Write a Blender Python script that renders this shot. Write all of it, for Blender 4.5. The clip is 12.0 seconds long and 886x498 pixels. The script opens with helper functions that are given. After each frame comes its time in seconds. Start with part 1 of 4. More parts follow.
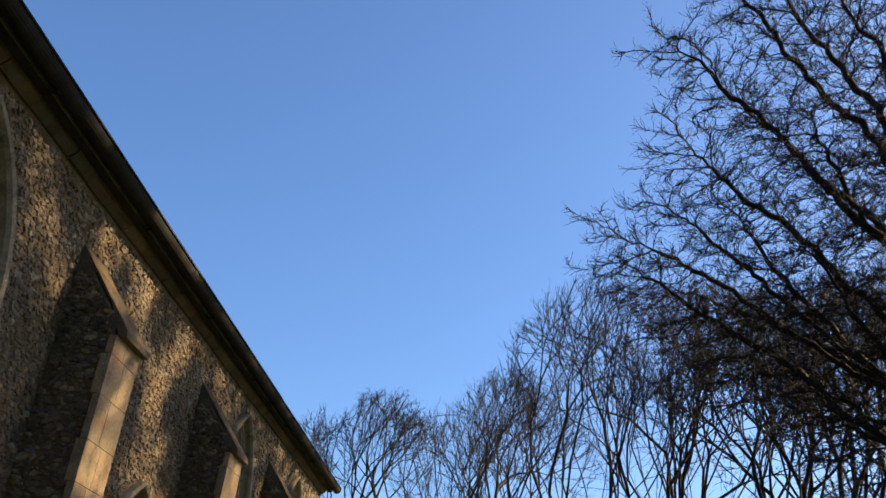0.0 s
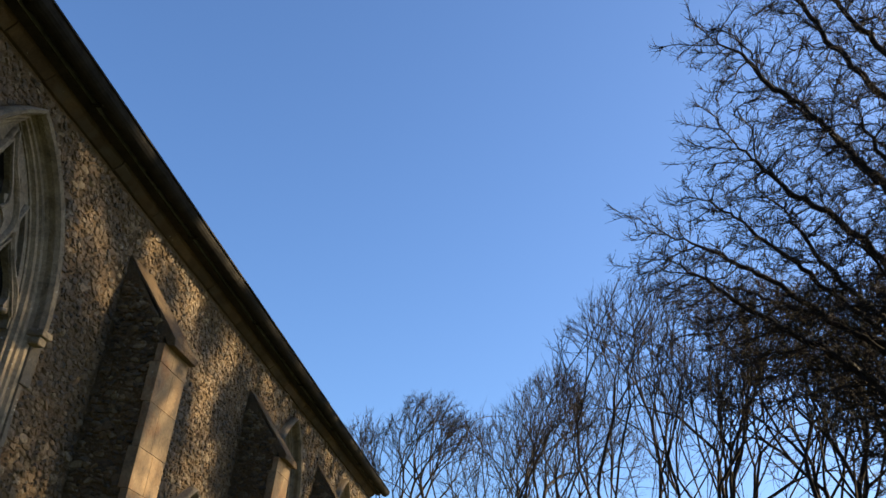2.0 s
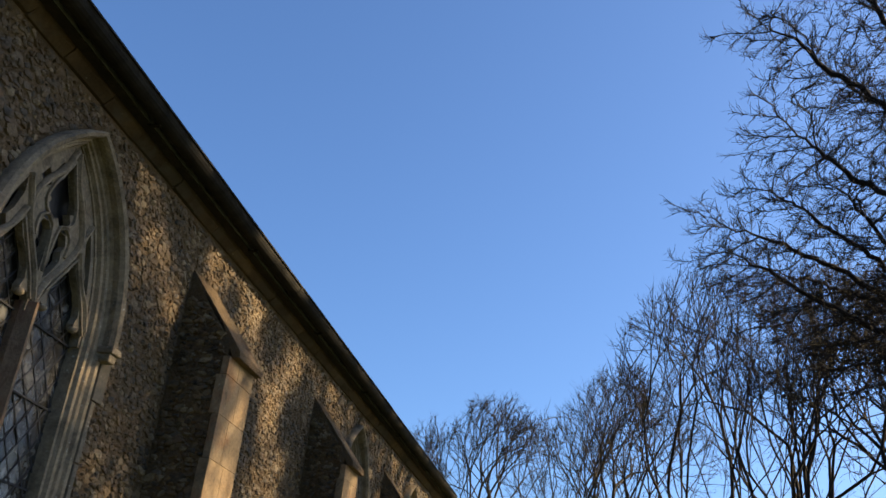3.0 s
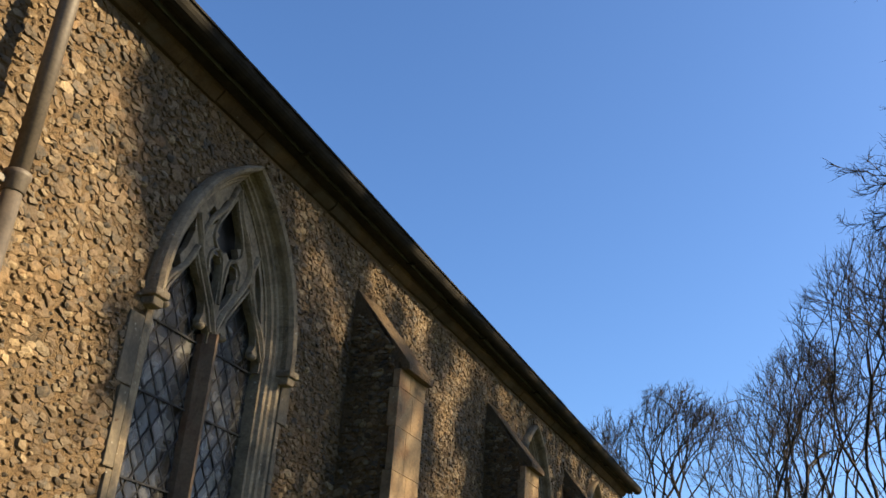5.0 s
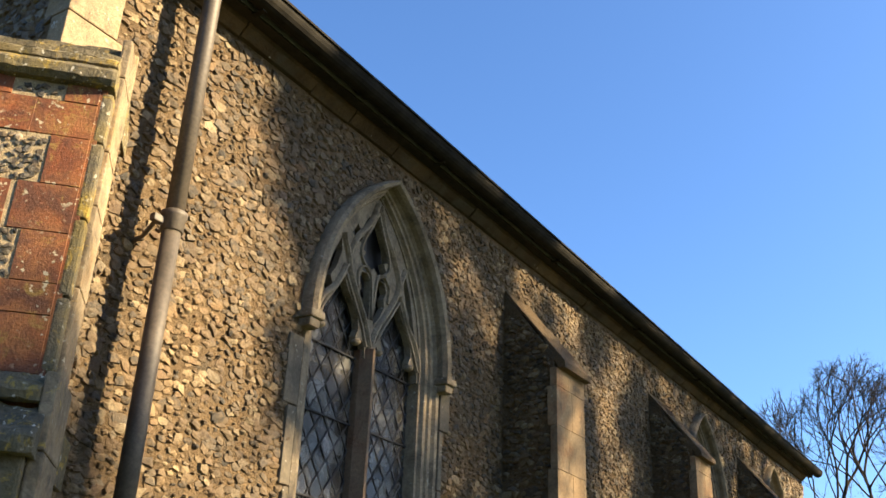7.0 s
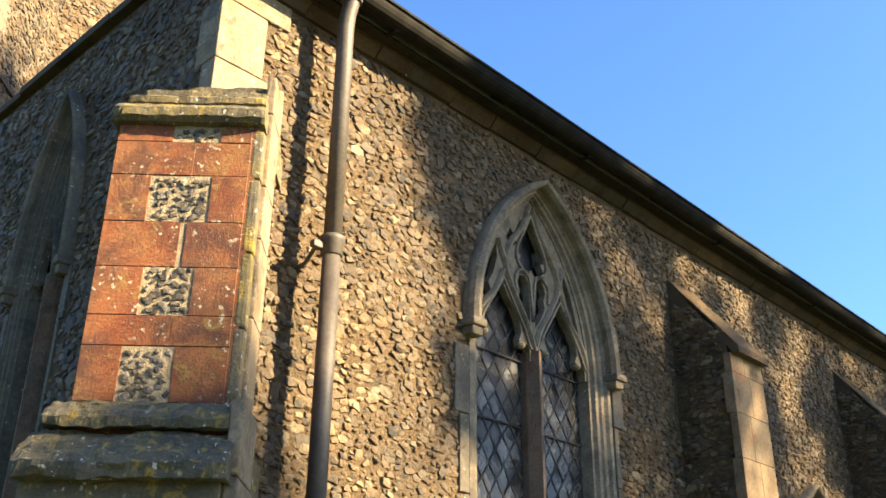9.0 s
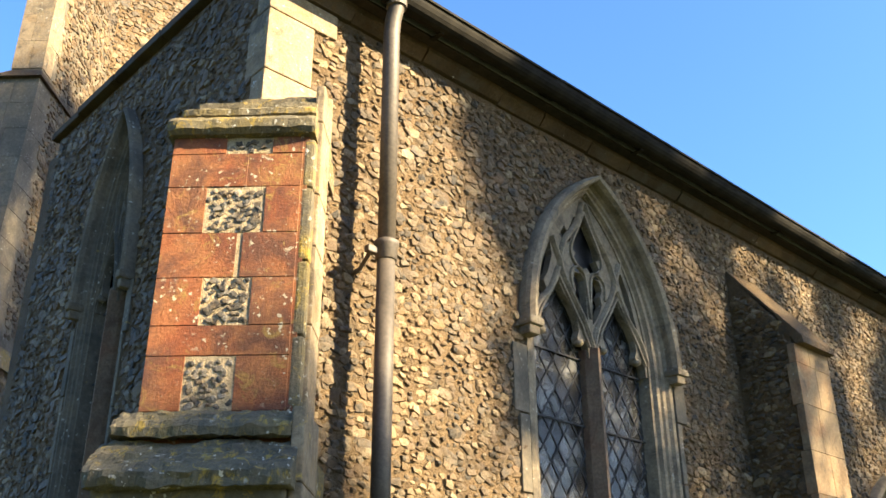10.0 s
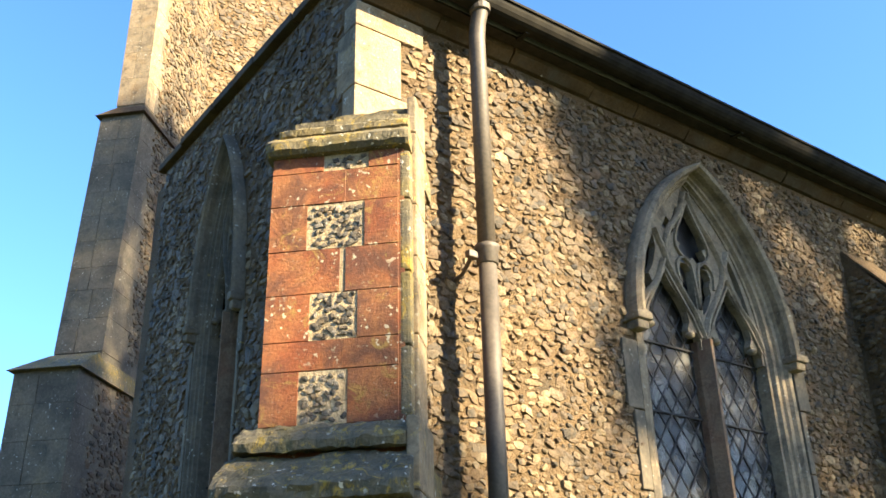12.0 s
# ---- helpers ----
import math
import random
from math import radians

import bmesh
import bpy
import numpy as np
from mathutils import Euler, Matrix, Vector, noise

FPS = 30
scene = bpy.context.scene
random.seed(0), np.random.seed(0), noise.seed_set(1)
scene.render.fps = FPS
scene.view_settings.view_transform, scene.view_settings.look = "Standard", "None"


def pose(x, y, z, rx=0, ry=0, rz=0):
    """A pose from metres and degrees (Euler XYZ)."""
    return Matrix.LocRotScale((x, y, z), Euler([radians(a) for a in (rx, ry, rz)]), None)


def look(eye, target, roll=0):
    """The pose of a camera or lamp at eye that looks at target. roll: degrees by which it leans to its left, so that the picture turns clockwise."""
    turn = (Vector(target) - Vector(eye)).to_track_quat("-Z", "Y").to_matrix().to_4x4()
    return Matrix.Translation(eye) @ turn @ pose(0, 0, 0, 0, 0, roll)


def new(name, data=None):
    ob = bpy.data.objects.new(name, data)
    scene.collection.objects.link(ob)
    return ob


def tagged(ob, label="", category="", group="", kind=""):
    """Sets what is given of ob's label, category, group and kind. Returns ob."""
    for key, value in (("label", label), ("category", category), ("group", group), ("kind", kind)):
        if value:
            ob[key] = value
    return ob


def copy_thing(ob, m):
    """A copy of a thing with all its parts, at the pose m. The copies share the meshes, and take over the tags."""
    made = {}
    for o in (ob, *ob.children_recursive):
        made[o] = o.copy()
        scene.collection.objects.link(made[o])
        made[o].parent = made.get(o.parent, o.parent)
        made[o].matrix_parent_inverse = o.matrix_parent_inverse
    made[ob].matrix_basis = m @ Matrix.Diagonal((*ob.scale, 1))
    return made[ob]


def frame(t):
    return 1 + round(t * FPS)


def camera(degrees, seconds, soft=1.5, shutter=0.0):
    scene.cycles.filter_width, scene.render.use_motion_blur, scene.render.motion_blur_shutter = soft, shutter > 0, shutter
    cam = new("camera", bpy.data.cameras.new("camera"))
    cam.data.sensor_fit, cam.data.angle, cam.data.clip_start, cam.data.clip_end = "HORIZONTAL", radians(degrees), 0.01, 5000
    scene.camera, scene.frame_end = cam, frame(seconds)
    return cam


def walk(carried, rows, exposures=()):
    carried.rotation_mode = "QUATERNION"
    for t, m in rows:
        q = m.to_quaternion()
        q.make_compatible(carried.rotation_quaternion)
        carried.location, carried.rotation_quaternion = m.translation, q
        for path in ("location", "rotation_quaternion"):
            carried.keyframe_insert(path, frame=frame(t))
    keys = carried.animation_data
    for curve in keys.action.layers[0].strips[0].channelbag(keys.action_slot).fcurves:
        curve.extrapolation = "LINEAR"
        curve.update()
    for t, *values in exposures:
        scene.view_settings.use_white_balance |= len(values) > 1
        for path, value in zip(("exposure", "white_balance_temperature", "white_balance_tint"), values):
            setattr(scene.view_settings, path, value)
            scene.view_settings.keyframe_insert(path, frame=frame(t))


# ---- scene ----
import collections

cam = camera(50.26, 12.0, soft=1.55)
PATH = [
    (0, 3.3, -1.93, 1.6, 116.72, -6.50, 3.12),
    (0.5, 3.3, -1.93, 1.6, 116.63, -6.51, 4.23),
    (1, 3.3, -1.93, 1.6, 116.63, -6.52, 4.39),
    (1.5, 3.3, -1.93, 1.6, 116.58, -6.22, 5.06),
    (2, 3.3, -1.93, 1.6, 116.49, -6.30, 6.07),
    (2.5, 3.3, -1.93, 1.6, 116.51, -6.02, 7.05),
    (3, 3.3, -1.93, 1.6, 116.27, -5.62, 10.29),
    (5, 3.3, -1.93, 1.6, 115.37, -3.87, 21.57),
    (5.5, 3.3, -1.93, 1.6, 115.25, -3.57, 23.85),
    (6, 3.3, -1.93, 1.6, 115.08, -3.06, 26.88),
    (6.5, 3.3, -1.93, 1.6, 114.96, -2.55, 29.69),
    (7, 3.3, -1.93, 1.6, 114.90, -2.19, 31.94),
    (9, 3.3, -1.93, 1.6, 114.83, -0.49, 43.01),
    (9.5, 3.3, -1.93, 1.6, 114.85, -0.22, 44.89),
    (10, 3.3, -1.93, 1.6, 114.89, 0.16, 46.91),
    (10.5, 3.3, -1.93, 1.6, 114.98, 0.60, 49.05),
    (11, 3.3, -1.93, 1.6, 115.07, 0.92, 51.02),
    (11.5, 3.3, -1.93, 1.6, 115.14, 1.13, 52.46),
    (12, 3.3, -1.93, 1.6, 115.21, 1.32, 54.18),
]
EXPOSURES = [(0, 2.12, 6120, 11), (3, 2.08, 6060, 11), (5, 2.10, 5930, 10), (7, 2.54, 5900, 9), (9, 2.96, 5780, 8), (12, 3.20, 5560, 6)]
walk(cam, [(r[0], pose(*r[1:])) for r in PATH], EXPOSURES)

# ---- daylight: clear winter sky, low sun ahead of the long wall ----
SUN_EL = 27.0
SUN_SIDE = 25.0                      # degrees from +x towards +y
sun_way = Vector((math.cos(radians(SUN_EL)) * math.cos(radians(SUN_SIDE)),
                  math.cos(radians(SUN_EL)) * math.sin(radians(SUN_SIDE)),
                  math.sin(radians(SUN_EL))))
world = bpy.data.worlds.new("clear_sky")
world.use_nodes = True
scene.world = world
wn, wl = world.node_tree.nodes, world.node_tree.links
sky = wn.new("ShaderNodeTexSky")
sky.sky_type = "NISHITA"
sky.sun_disc = False
sky.sun_elevation = radians(SUN_EL)
sky.sun_rotation = radians(90 - SUN_SIDE)
sky.air_density, sky.dust_density, sky.ozone_density = 1.0, 1.3, 6.2
wn["Background"].inputs[1].default_value = 0.05
wl.new(sky.outputs[0], wn["Background"].inputs[0])
sun_data = bpy.data.lights.new("sun", "SUN")
sun_data.energy, sun_data.angle, sun_data.color = 5.0, radians(0.6), (1.0, 0.74, 0.40)
sun = new("sun", sun_data)
sun.matrix_world = look(sun_way * 60, (0, 0, 0))


# ---- materials ----
def material(name):
    m = bpy.data.materials.new(name)
    m.use_nodes = True
    return m, m.node_tree.nodes, m.node_tree.links, m.node_tree.nodes["Principled BSDF"]


def noise_node(n, l, scale, detail=6.0, rough=0.6, vec=None, distortion=0.0):
    t = n.new("ShaderNodeTexNoise")
    t.inputs["Scale"].default_value = scale
    t.inputs["Detail"].default_value = detail
    t.inputs["Roughness"].default_value = rough
    t.inputs["Distortion"].default_value = distortion
    if vec is not None:
        l.new(vec, t.inputs["Vector"])
    return t


def ramp_node(n, l, fac, stops):
    r = n.new("ShaderNodeValToRGB")
    while len(r.color_ramp.elements) < len(stops):
        r.color_ramp.elements.new(0.5)
    for e, (p, c) in zip(r.color_ramp.elements, stops):
        e.position, e.color = p, (*c, 1)
    l.new(fac, r.inputs[0])
    return r


def mix_node(n, l, fac, a, b, how="MIX"):
    m = n.new("ShaderNodeMix")
    m.data_type, m.blend_type = "RGBA", how
    for value, sock in ((fac, m.inputs[0]), (a, m.inputs[6]), (b, m.inputs[7])):
        if isinstance(value, (int, float)):
            sock.default_value = value
        elif isinstance(value, tuple):
            sock.default_value = (*value, 1)
        else:
            l.new(value, sock)
    return m.outputs[2]


def bump_node(n, l, height, strength, distance, bsdf):
    b = n.new("ShaderNodeBump")
    b.inputs["Strength"].default_value = strength
    b.inputs["Distance"].default_value = distance
    l.new(height, b.inputs["Height"])
    l.new(b.outputs[0], bsdf.inputs["Normal"])
    return b


def rough_stone(name, stops, own_low=0.80, fine=45.0, broad=2.2, lichen=(0.36, 0.25, 0.05), lichen_at=0.66,
                spots=(0.40, 0.38, 0.32), spots_at=0.72, dirt=(0.05, 0.045, 0.035), dirt_at=0.60, relief=0.5, depth=0.012):
    """Weathered stone: base tones, dark stains, lichen patches and pale lichen spots."""
    m, n, l, b = material(name)
    pos = n.new("ShaderNodeNewGeometry").outputs["Position"]
    big = noise_node(n, l, broad, 5, 0.6, pos)
    base = ramp_node(n, l, big.outputs[0], stops).outputs[0]
    grain = noise_node(n, l, fine, 8, 0.7, pos)
    tone = ramp_node(n, l, grain.outputs[0], [(0.25, (0.55, 0.55, 0.55)), (0.75, (1.25, 1.22, 1.18))]).outputs[0]
    col = mix_node(n, l, 1.0, base, tone, "MULTIPLY")
    own = ramp_node(n, l, n.new("ShaderNodeObjectInfo").outputs["Random"], [(0.0, (own_low, own_low * 0.98, own_low * 0.96)), (1.0, (1.06, 1.0, 0.93))]).outputs[0]
    col = mix_node(n, l, 1.0, col, own, "MULTIPLY")
    st = noise_node(n, l, broad * 1.9, 7, 0.72, pos, 0.6)
    stf = ramp_node(n, l, st.outputs[0], [(dirt_at - 0.08, (0, 0, 0)), (dirt_at + 0.12, (0.85, 0.85, 0.85))]).outputs[0]
    col = mix_node(n, l, stf, col, dirt)
    lc = noise_node(n, l, broad * 3.1, 8, 0.75, pos, 1.2)
    lf = ramp_node(n, l, lc.outputs[0], [(lichen_at - 0.04, (0, 0, 0)), (lichen_at + 0.05, (0.8, 0.8, 0.8))]).outputs[0]
    col = mix_node(n, l, lf, col, lichen)
    sp = noise_node(n, l, 38.0, 3, 0.5, pos)
    sf = ramp_node(n, l, sp.outputs[0], [(spots_at - 0.03, (0, 0, 0)), (spots_at + 0.02, (0.9, 0.9, 0.9))]).outputs[0]
    herd = noise_node(n, l, 4.3, 4, 0.6, pos, 0.4)
    sf = mix_node(n, l, 1.0, sf, ramp_node(n, l, herd.outputs[0], [(0.44, (0, 0, 0)), (0.60, (1, 1, 1))]).outputs[0], "MULTIPLY")
    col = mix_node(n, l, sf, col, spots)
    l.new(col, b.inputs["Base Color"])
    b.inputs["Roughness"].default_value = 0.92
    b.inputs["Specular IOR Level"].default_value = 0.25
    hgt = n.new("ShaderNodeMath")
    hgt.operation = "ADD"
    l.new(grain.outputs[0], hgt.inputs[0])
    l.new(st.outputs[0], hgt.inputs[1])
    bump_node(n, l, hgt.outputs[0], relief, depth, b)
    return m


def flint_material(name, per_object):
    m, n, l, b = material(name)
    if per_object:
        rnd = n.new("ShaderNodeObjectInfo").outputs["Random"]
    else:
        rnd = n.new("ShaderNodeNewGeometry").outputs["Random Per Island"]
    pos = n.new("ShaderNodeNewGeometry").outputs["Position"]
    base = ramp_node(n, l, rnd, [(0.0, (0.023, 0.021, 0.018)), (0.16, (0.050, 0.041, 0.030)), (0.34, (0.138, 0.100, 0.055)),
                                 (0.52, (0.096, 0.061, 0.030)), (0.70, (0.160, 0.120, 0.068)), (0.88, (0.26, 0.220, 0.150)),
                                 (1.0, (0.048, 0.046, 0.046))]).outputs[0]
    big = noise_node(n, l, 70, 7, 0.75, pos, 0.5)
    tone = ramp_node(n, l, big.outputs[0], [(0.3, (0.32, 0.30, 0.28)), (0.7, (1.55, 1.50, 1.40))]).outputs[0]
    col = mix_node(n, l, 1.0, base, tone, "MULTIPLY")
    mo = noise_node(n, l, 26, 7, 0.75, pos, 0.6)
    mf = ramp_node(n, l, mo.outputs[0], [(0.44, (0, 0, 0)), (0.60, (0.8, 0.8, 0.8))]).outputs[0]
    col = mix_node(n, l, mf, col, (0.142, 0.099, 0.050))
    wide = noise_node(n, l, 1.7, 4, 0.6, pos, 0.3)
    wf = ramp_node(n, l, wide.outputs[0], [(0.34, (0.40, 0.38, 0.36)), (0.50, (0.66, 0.62, 0.56)), (0.66, (1.0, 0.93, 0.80))]).outputs[0]
    col = mix_node(n, l, 1.0, col, wf, "MULTIPLY")
    och = noise_node(n, l, 3.4, 5, 0.7, pos, 0.5)
    of = ramp_node(n, l, och.outputs[0], [(0.60, (0, 0, 0)), (0.72, (0.55, 0.55, 0.55))]).outputs[0]
    col = mix_node(n, l, of, col, (0.17, 0.088, 0.03))
    l.new(col, b.inputs["Base Color"])
    b.inputs["Roughness"].default_value = 0.7
    b.inputs["Specular IOR Level"].default_value = 0.4
    bump_node(n, l, big.outputs[0], 0.8, 0.010, b)
    return m


FLINT = flint_material("flint_cobbles", False)
FLINT_ONE = flint_material("flint_cobble", True)
MORTAR = rough_stone("lime_mortar", [(0.3, (0.086, 0.058, 0.030)), (0.5, (0.150, 0.106, 0.057)), (0.7, (0.108, 0.070, 0.034))],
                     fine=60, broad=2.6, lichen_at=0.80, spots_at=0.76, dirt_at=0.60, relief=1.0, depth=0.03)
PALE_STONE = rough_stone("dressed_limestone", [(0.28, (0.125, 0.107, 0.080)), (0.5, (0.235, 0.200, 0.145)), (0.72, (0.17, 0.135, 0.090))],
                         fine=48, broad=3.4, lichen_at=0.68, spots_at=0.71, dirt_at=0.56, relief=0.8, depth=0.012)
GOLD_STONE = rough_stone("golden_quoin_stone", [(0.3, (0.185, 0.150, 0.103)), (0.5, (0.250, 0.206, 0.143)), (0.7, (0.210, 0.152, 0.085))],
                         fine=50, broad=3.6, lichen_at=0.64, spots_at=0.67, dirt_at=0.57, relief=0.8, depth=0.014)
LICHEN_STONE = rough_stone("lichened_coping_stone", [(0.3, (0.070, 0.066, 0.050)), (0.5, (0.120, 0.108, 0.074)), (0.7, (0.150, 0.122, 0.047))],
                           fine=60, broad=4.0, lichen=(0.26, 0.18, 0.028), lichen_at=0.58, spots_at=0.66, dirt_at=0.58, relief=0.8)
RED_STONE = rough_stone("red_facing_blocks", [(0.28, (0.13, 0.038, 0.018)), (0.42, (0.185, 0.064, 0.026)), (0.55, (0.215, 0.098, 0.040)), (0.68, (0.115, 0.048, 0.024))],
                        own_low=0.90, fine=90, broad=3.0, lichen=(0.20, 0.135, 0.035), lichen_at=0.60, spots=(0.36, 0.33, 0.24), spots_at=0.655,
                        dirt=(0.060, 0.028, 0.020), dirt_at=0.50, relief=0.6, depth=0.010)
MULLION_STONE = rough_stone("rust_stained_stone", [(0.3, (0.120, 0.096, 0.072)), (0.5, (0.180, 0.132, 0.090)), (0.7, (0.144, 0.060, 0.030))],
                            fine=60, broad=2.2, lichen_at=0.80, spots_at=0.76, dirt=(0.06, 0.03, 0.02), dirt_at=0.54)
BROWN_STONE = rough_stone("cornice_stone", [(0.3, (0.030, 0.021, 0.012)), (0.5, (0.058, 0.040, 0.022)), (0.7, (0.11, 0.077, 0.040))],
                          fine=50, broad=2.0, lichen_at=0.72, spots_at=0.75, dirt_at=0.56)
BUFF_STONE = rough_stone("buff_buttress_stone", [(0.3, (0.16, 0.112, 0.065)), (0.5, (0.24, 0.182, 0.112)), (0.7, (0.19, 0.102, 0.050))],
                         fine=40, broad=2.6, lichen_at=0.70, spots_at=0.72, dirt_at=0.60)
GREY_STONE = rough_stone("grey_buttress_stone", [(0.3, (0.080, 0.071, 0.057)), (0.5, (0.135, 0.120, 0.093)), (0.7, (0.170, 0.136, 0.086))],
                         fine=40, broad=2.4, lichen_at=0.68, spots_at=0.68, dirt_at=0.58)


def plain(name, colour, rough, metal=0.0, scale=30.0, var=0.35, relief=0.2, depth=0.003):
    m, n, l, b = material(name)
    pos = n.new("ShaderNodeNewGeometry").outputs["Position"]
    a = noise_node(n, l, scale, 6, 0.65, pos)
    c = noise_node(n, l, scale * 0.12, 5, 0.6, pos)
    lo = tuple(v * (1 - var) for v in colour)
    hi = tuple(min(1, v * (1 + var)) for v in colour)
    t1 = ramp_node(n, l, a.outputs[0], [(0.3, lo), (0.7, hi)]).outputs[0]
    t2 = ramp_node(n, l, c.outputs[0], [(0.35, (0.7, 0.7, 0.7)), (0.65, (1.15, 1.15, 1.15))]).outputs[0]
    l.new(mix_node(n, l, 1.0, t1, t2, "MULTIPLY"), b.inputs["Base Color"])
    b.inputs["Roughness"].default_value, b.inputs["Metallic"].default_value = rough, metal
    b.inputs["Specular IOR Level"].default_value = 0.15 if rough > 0.75 else 0.4
    bump_node(n, l, a.outputs[0], relief, depth, b)
    return m


IRON = plain("painted_cast_iron", (0.055, 0.044, 0.033), 0.6, 0.0, 60, 0.35)
GUTTER = plain("weathered_gutter_iron", (0.010, 0.0085, 0.006), 0.85, 0.0, 9, 0.75)
LEAD = plain("dull_lead", (0.028, 0.028, 0.03), 0.85, 0.0, 40, 0.3)
ROOFING = plain("roof_lead_sheet", (0.16, 0.16, 0.17), 0.6, 0.4, 8, 0.3)
TIMBER = plain("dark_eaves_timber", (0.02, 0.016, 0.012), 0.8, 0.0, 25, 0.4)
PLASTER = plain("interior_plaster", (0.16, 0.14, 0.11), 0.9, 0.0, 6, 0.2)
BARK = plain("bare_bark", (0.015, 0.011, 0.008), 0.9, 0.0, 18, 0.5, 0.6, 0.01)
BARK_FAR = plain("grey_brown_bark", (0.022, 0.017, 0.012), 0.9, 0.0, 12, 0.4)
IVY = plain("dark_ivy", (0.022, 0.032, 0.012), 0.9, 0.0, 30, 0.4)
GRASS = plain("churchyard_grass", (0.045, 0.06, 0.02), 0.9, 0.0, 3, 0.4, 0.6, 0.05)


def glass_material():
    m, n, l, b = material("old_leaded_glass")
    pos = n.new("ShaderNodeNewGeometry").outputs["Position"]
    g = noise_node(n, l, 7, 6, 0.7, pos, 0.8)
    col = ramp_node(n, l, g.outputs[0], [(0.35, (0.02, 0.02, 0.02)), (0.50, (0.045, 0.043, 0.040)), (0.68, (0.13, 0.125, 0.112))]).outputs[0]
    l.new(col, b.inputs["Base Color"])
    dust = ramp_node(n, l, g.outputs[0], [(0.38, (0.70, 0.70, 0.70)), (0.62, (0.08, 0.08, 0.08))]).outputs[0]
    l.new(dust, b.inputs["Transmission Weight"])
    b.inputs["Roughness"].default_value = 0.22
    b.inputs["IOR"].default_value = 1.5
    w = noise_node(n, l, 16, 3, 0.5, pos)
    bump_node(n, l, w.outputs[0], 0.25, 0.01, b)
    return m


GLASS = glass_material()
DARK_GLASS = plain("grimy_dark_glass", (0.012, 0.012, 0.013), 0.45, 0.0, 30, 0.4)


# ---- mesh helpers ----
def link_mesh(name, me, mat, parent=None, label=""):
    if mat is not None:
        me.materials.append(mat)
    ob = new(name, me)
    if parent is not None:
        ob.parent = parent
    if label:
        ob["label"] = label
    return ob


def part(name, bm, mat, parent=None, label="", smooth=False):
    me = bpy.data.meshes.new(name)
    bmesh.ops.recalc_face_normals(bm, faces=bm.faces[:])
    if smooth:
        for f in bm.faces:
            f.smooth = True
    bm.to_mesh(me)
    bm.free()
    return link_mesh(name, me, mat, parent, label)


def array_part(name, verts, faces, mat, parent=None, label="", flat=False):
    """One mesh from numpy vertices and a face array (all faces with the same corner count)."""
    me = bpy.data.meshes.new(name)
    verts, faces = np.asarray(verts, dtype=np.float32), np.asarray(faces, dtype=np.int32)
    me.vertices.add(len(verts))
    me.vertices.foreach_set("co", verts.ravel())
    k = faces.shape[1]
    me.loops.add(faces.size)
    me.loops.foreach_set("vertex_index", faces.ravel())
    me.polygons.add(len(faces))
    me.polygons.foreach_set("loop_start", np.arange(0, faces.size, k, dtype=np.int32))
    me.update(calc_edges=True)
    if flat:
        me.shade_flat()
    return link_mesh(name, me, mat, parent, label)


def thing(name, label, category, group="", kind="", at=(0, 0, 0)):
    ob = new(name)
    ob.location = at
    ob.empty_display_size = 0.2
    return tagged(ob, label, category, group, kind)


def add_box(bm, x0, x1, y0, y1, z0, z1, bevel=0.0, jitter=0.0, rnd=random):
    vs = bmesh.ops.create_cube(bm, size=1.0)["verts"]
    for v in vs:
        v.co = Vector((x0 + (x1 - x0) * (v.co.x + 0.5), y0 + (y1 - y0) * (v.co.y + 0.5), z0 + (z1 - z0) * (v.co.z + 0.5)))
        if jitter:
            v.co += Vector([rnd.uniform(-jitter, jitter) for _ in range(3)])
    if bevel:
        es = list({e for v in vs for e in v.link_edges})
        bmesh.ops.bevel(bm, geom=es, offset=bevel, segments=2, affect="EDGES", profile=0.6)
    return vs


def extruded(outline, d0, d1, to3d, holes=()):
    """A plate between depths d0 and d1 from a flat outline with holes; to3d maps (u, v, depth) to a place."""
    bm = bmesh.new()
    edges = []
    for loop in (outline, *holes):
        vs = [bm.verts.new(to3d(u, v, d1)) for u, v in loop]
        edges += [bm.edges.new((vs[i], vs[(i + 1) % len(vs)])) for i in range(len(vs))]
    bmesh.ops.triangle_fill(bm, use_beauty=True, use_dissolve=False, edges=edges)
    off = to3d(0, 0, d0) - to3d(0, 0, d1)
    made = bmesh.ops.extrude_face_region(bm, geom=bm.faces[:])
    bmesh.ops.translate(bm, vec=off, verts=[g for g in made["geom"] if isinstance(g, bmesh.types.BMVert)])
    return bm


def sweep(bm, path, profile, to3d, closed=False):
    """Sweeps a profile of (sideways, depth) along a flat path."""
    rings = []
    n = len(path)
    for i, (u, v) in enumerate(path):
        a = path[(i - 1) % n] if closed or i else path[i]
        b = path[(i + 1) % n] if closed or i < n - 1 else path[i]
        du, dv = b[0] - a[0], b[1] - a[1]
        k = math.hypot(du, dv) or 1
        nu, nv = dv / k, -du / k
        rings.append([bm.verts.new(to3d(u + nu * s, v + nv * s, d)) for s, d in profile])
    m = len(profile)
    for i in range(n if closed else n - 1):
        p, q = rings[i], rings[(i + 1) % n]
        for j in range(m):
            bm.faces.new((p[j], p[(j + 1) % m], q[(j + 1) % m], q[j]))
    if not closed:
        bm.faces.new(rings[0])
        bm.faces.new(rings[-1][::-1])


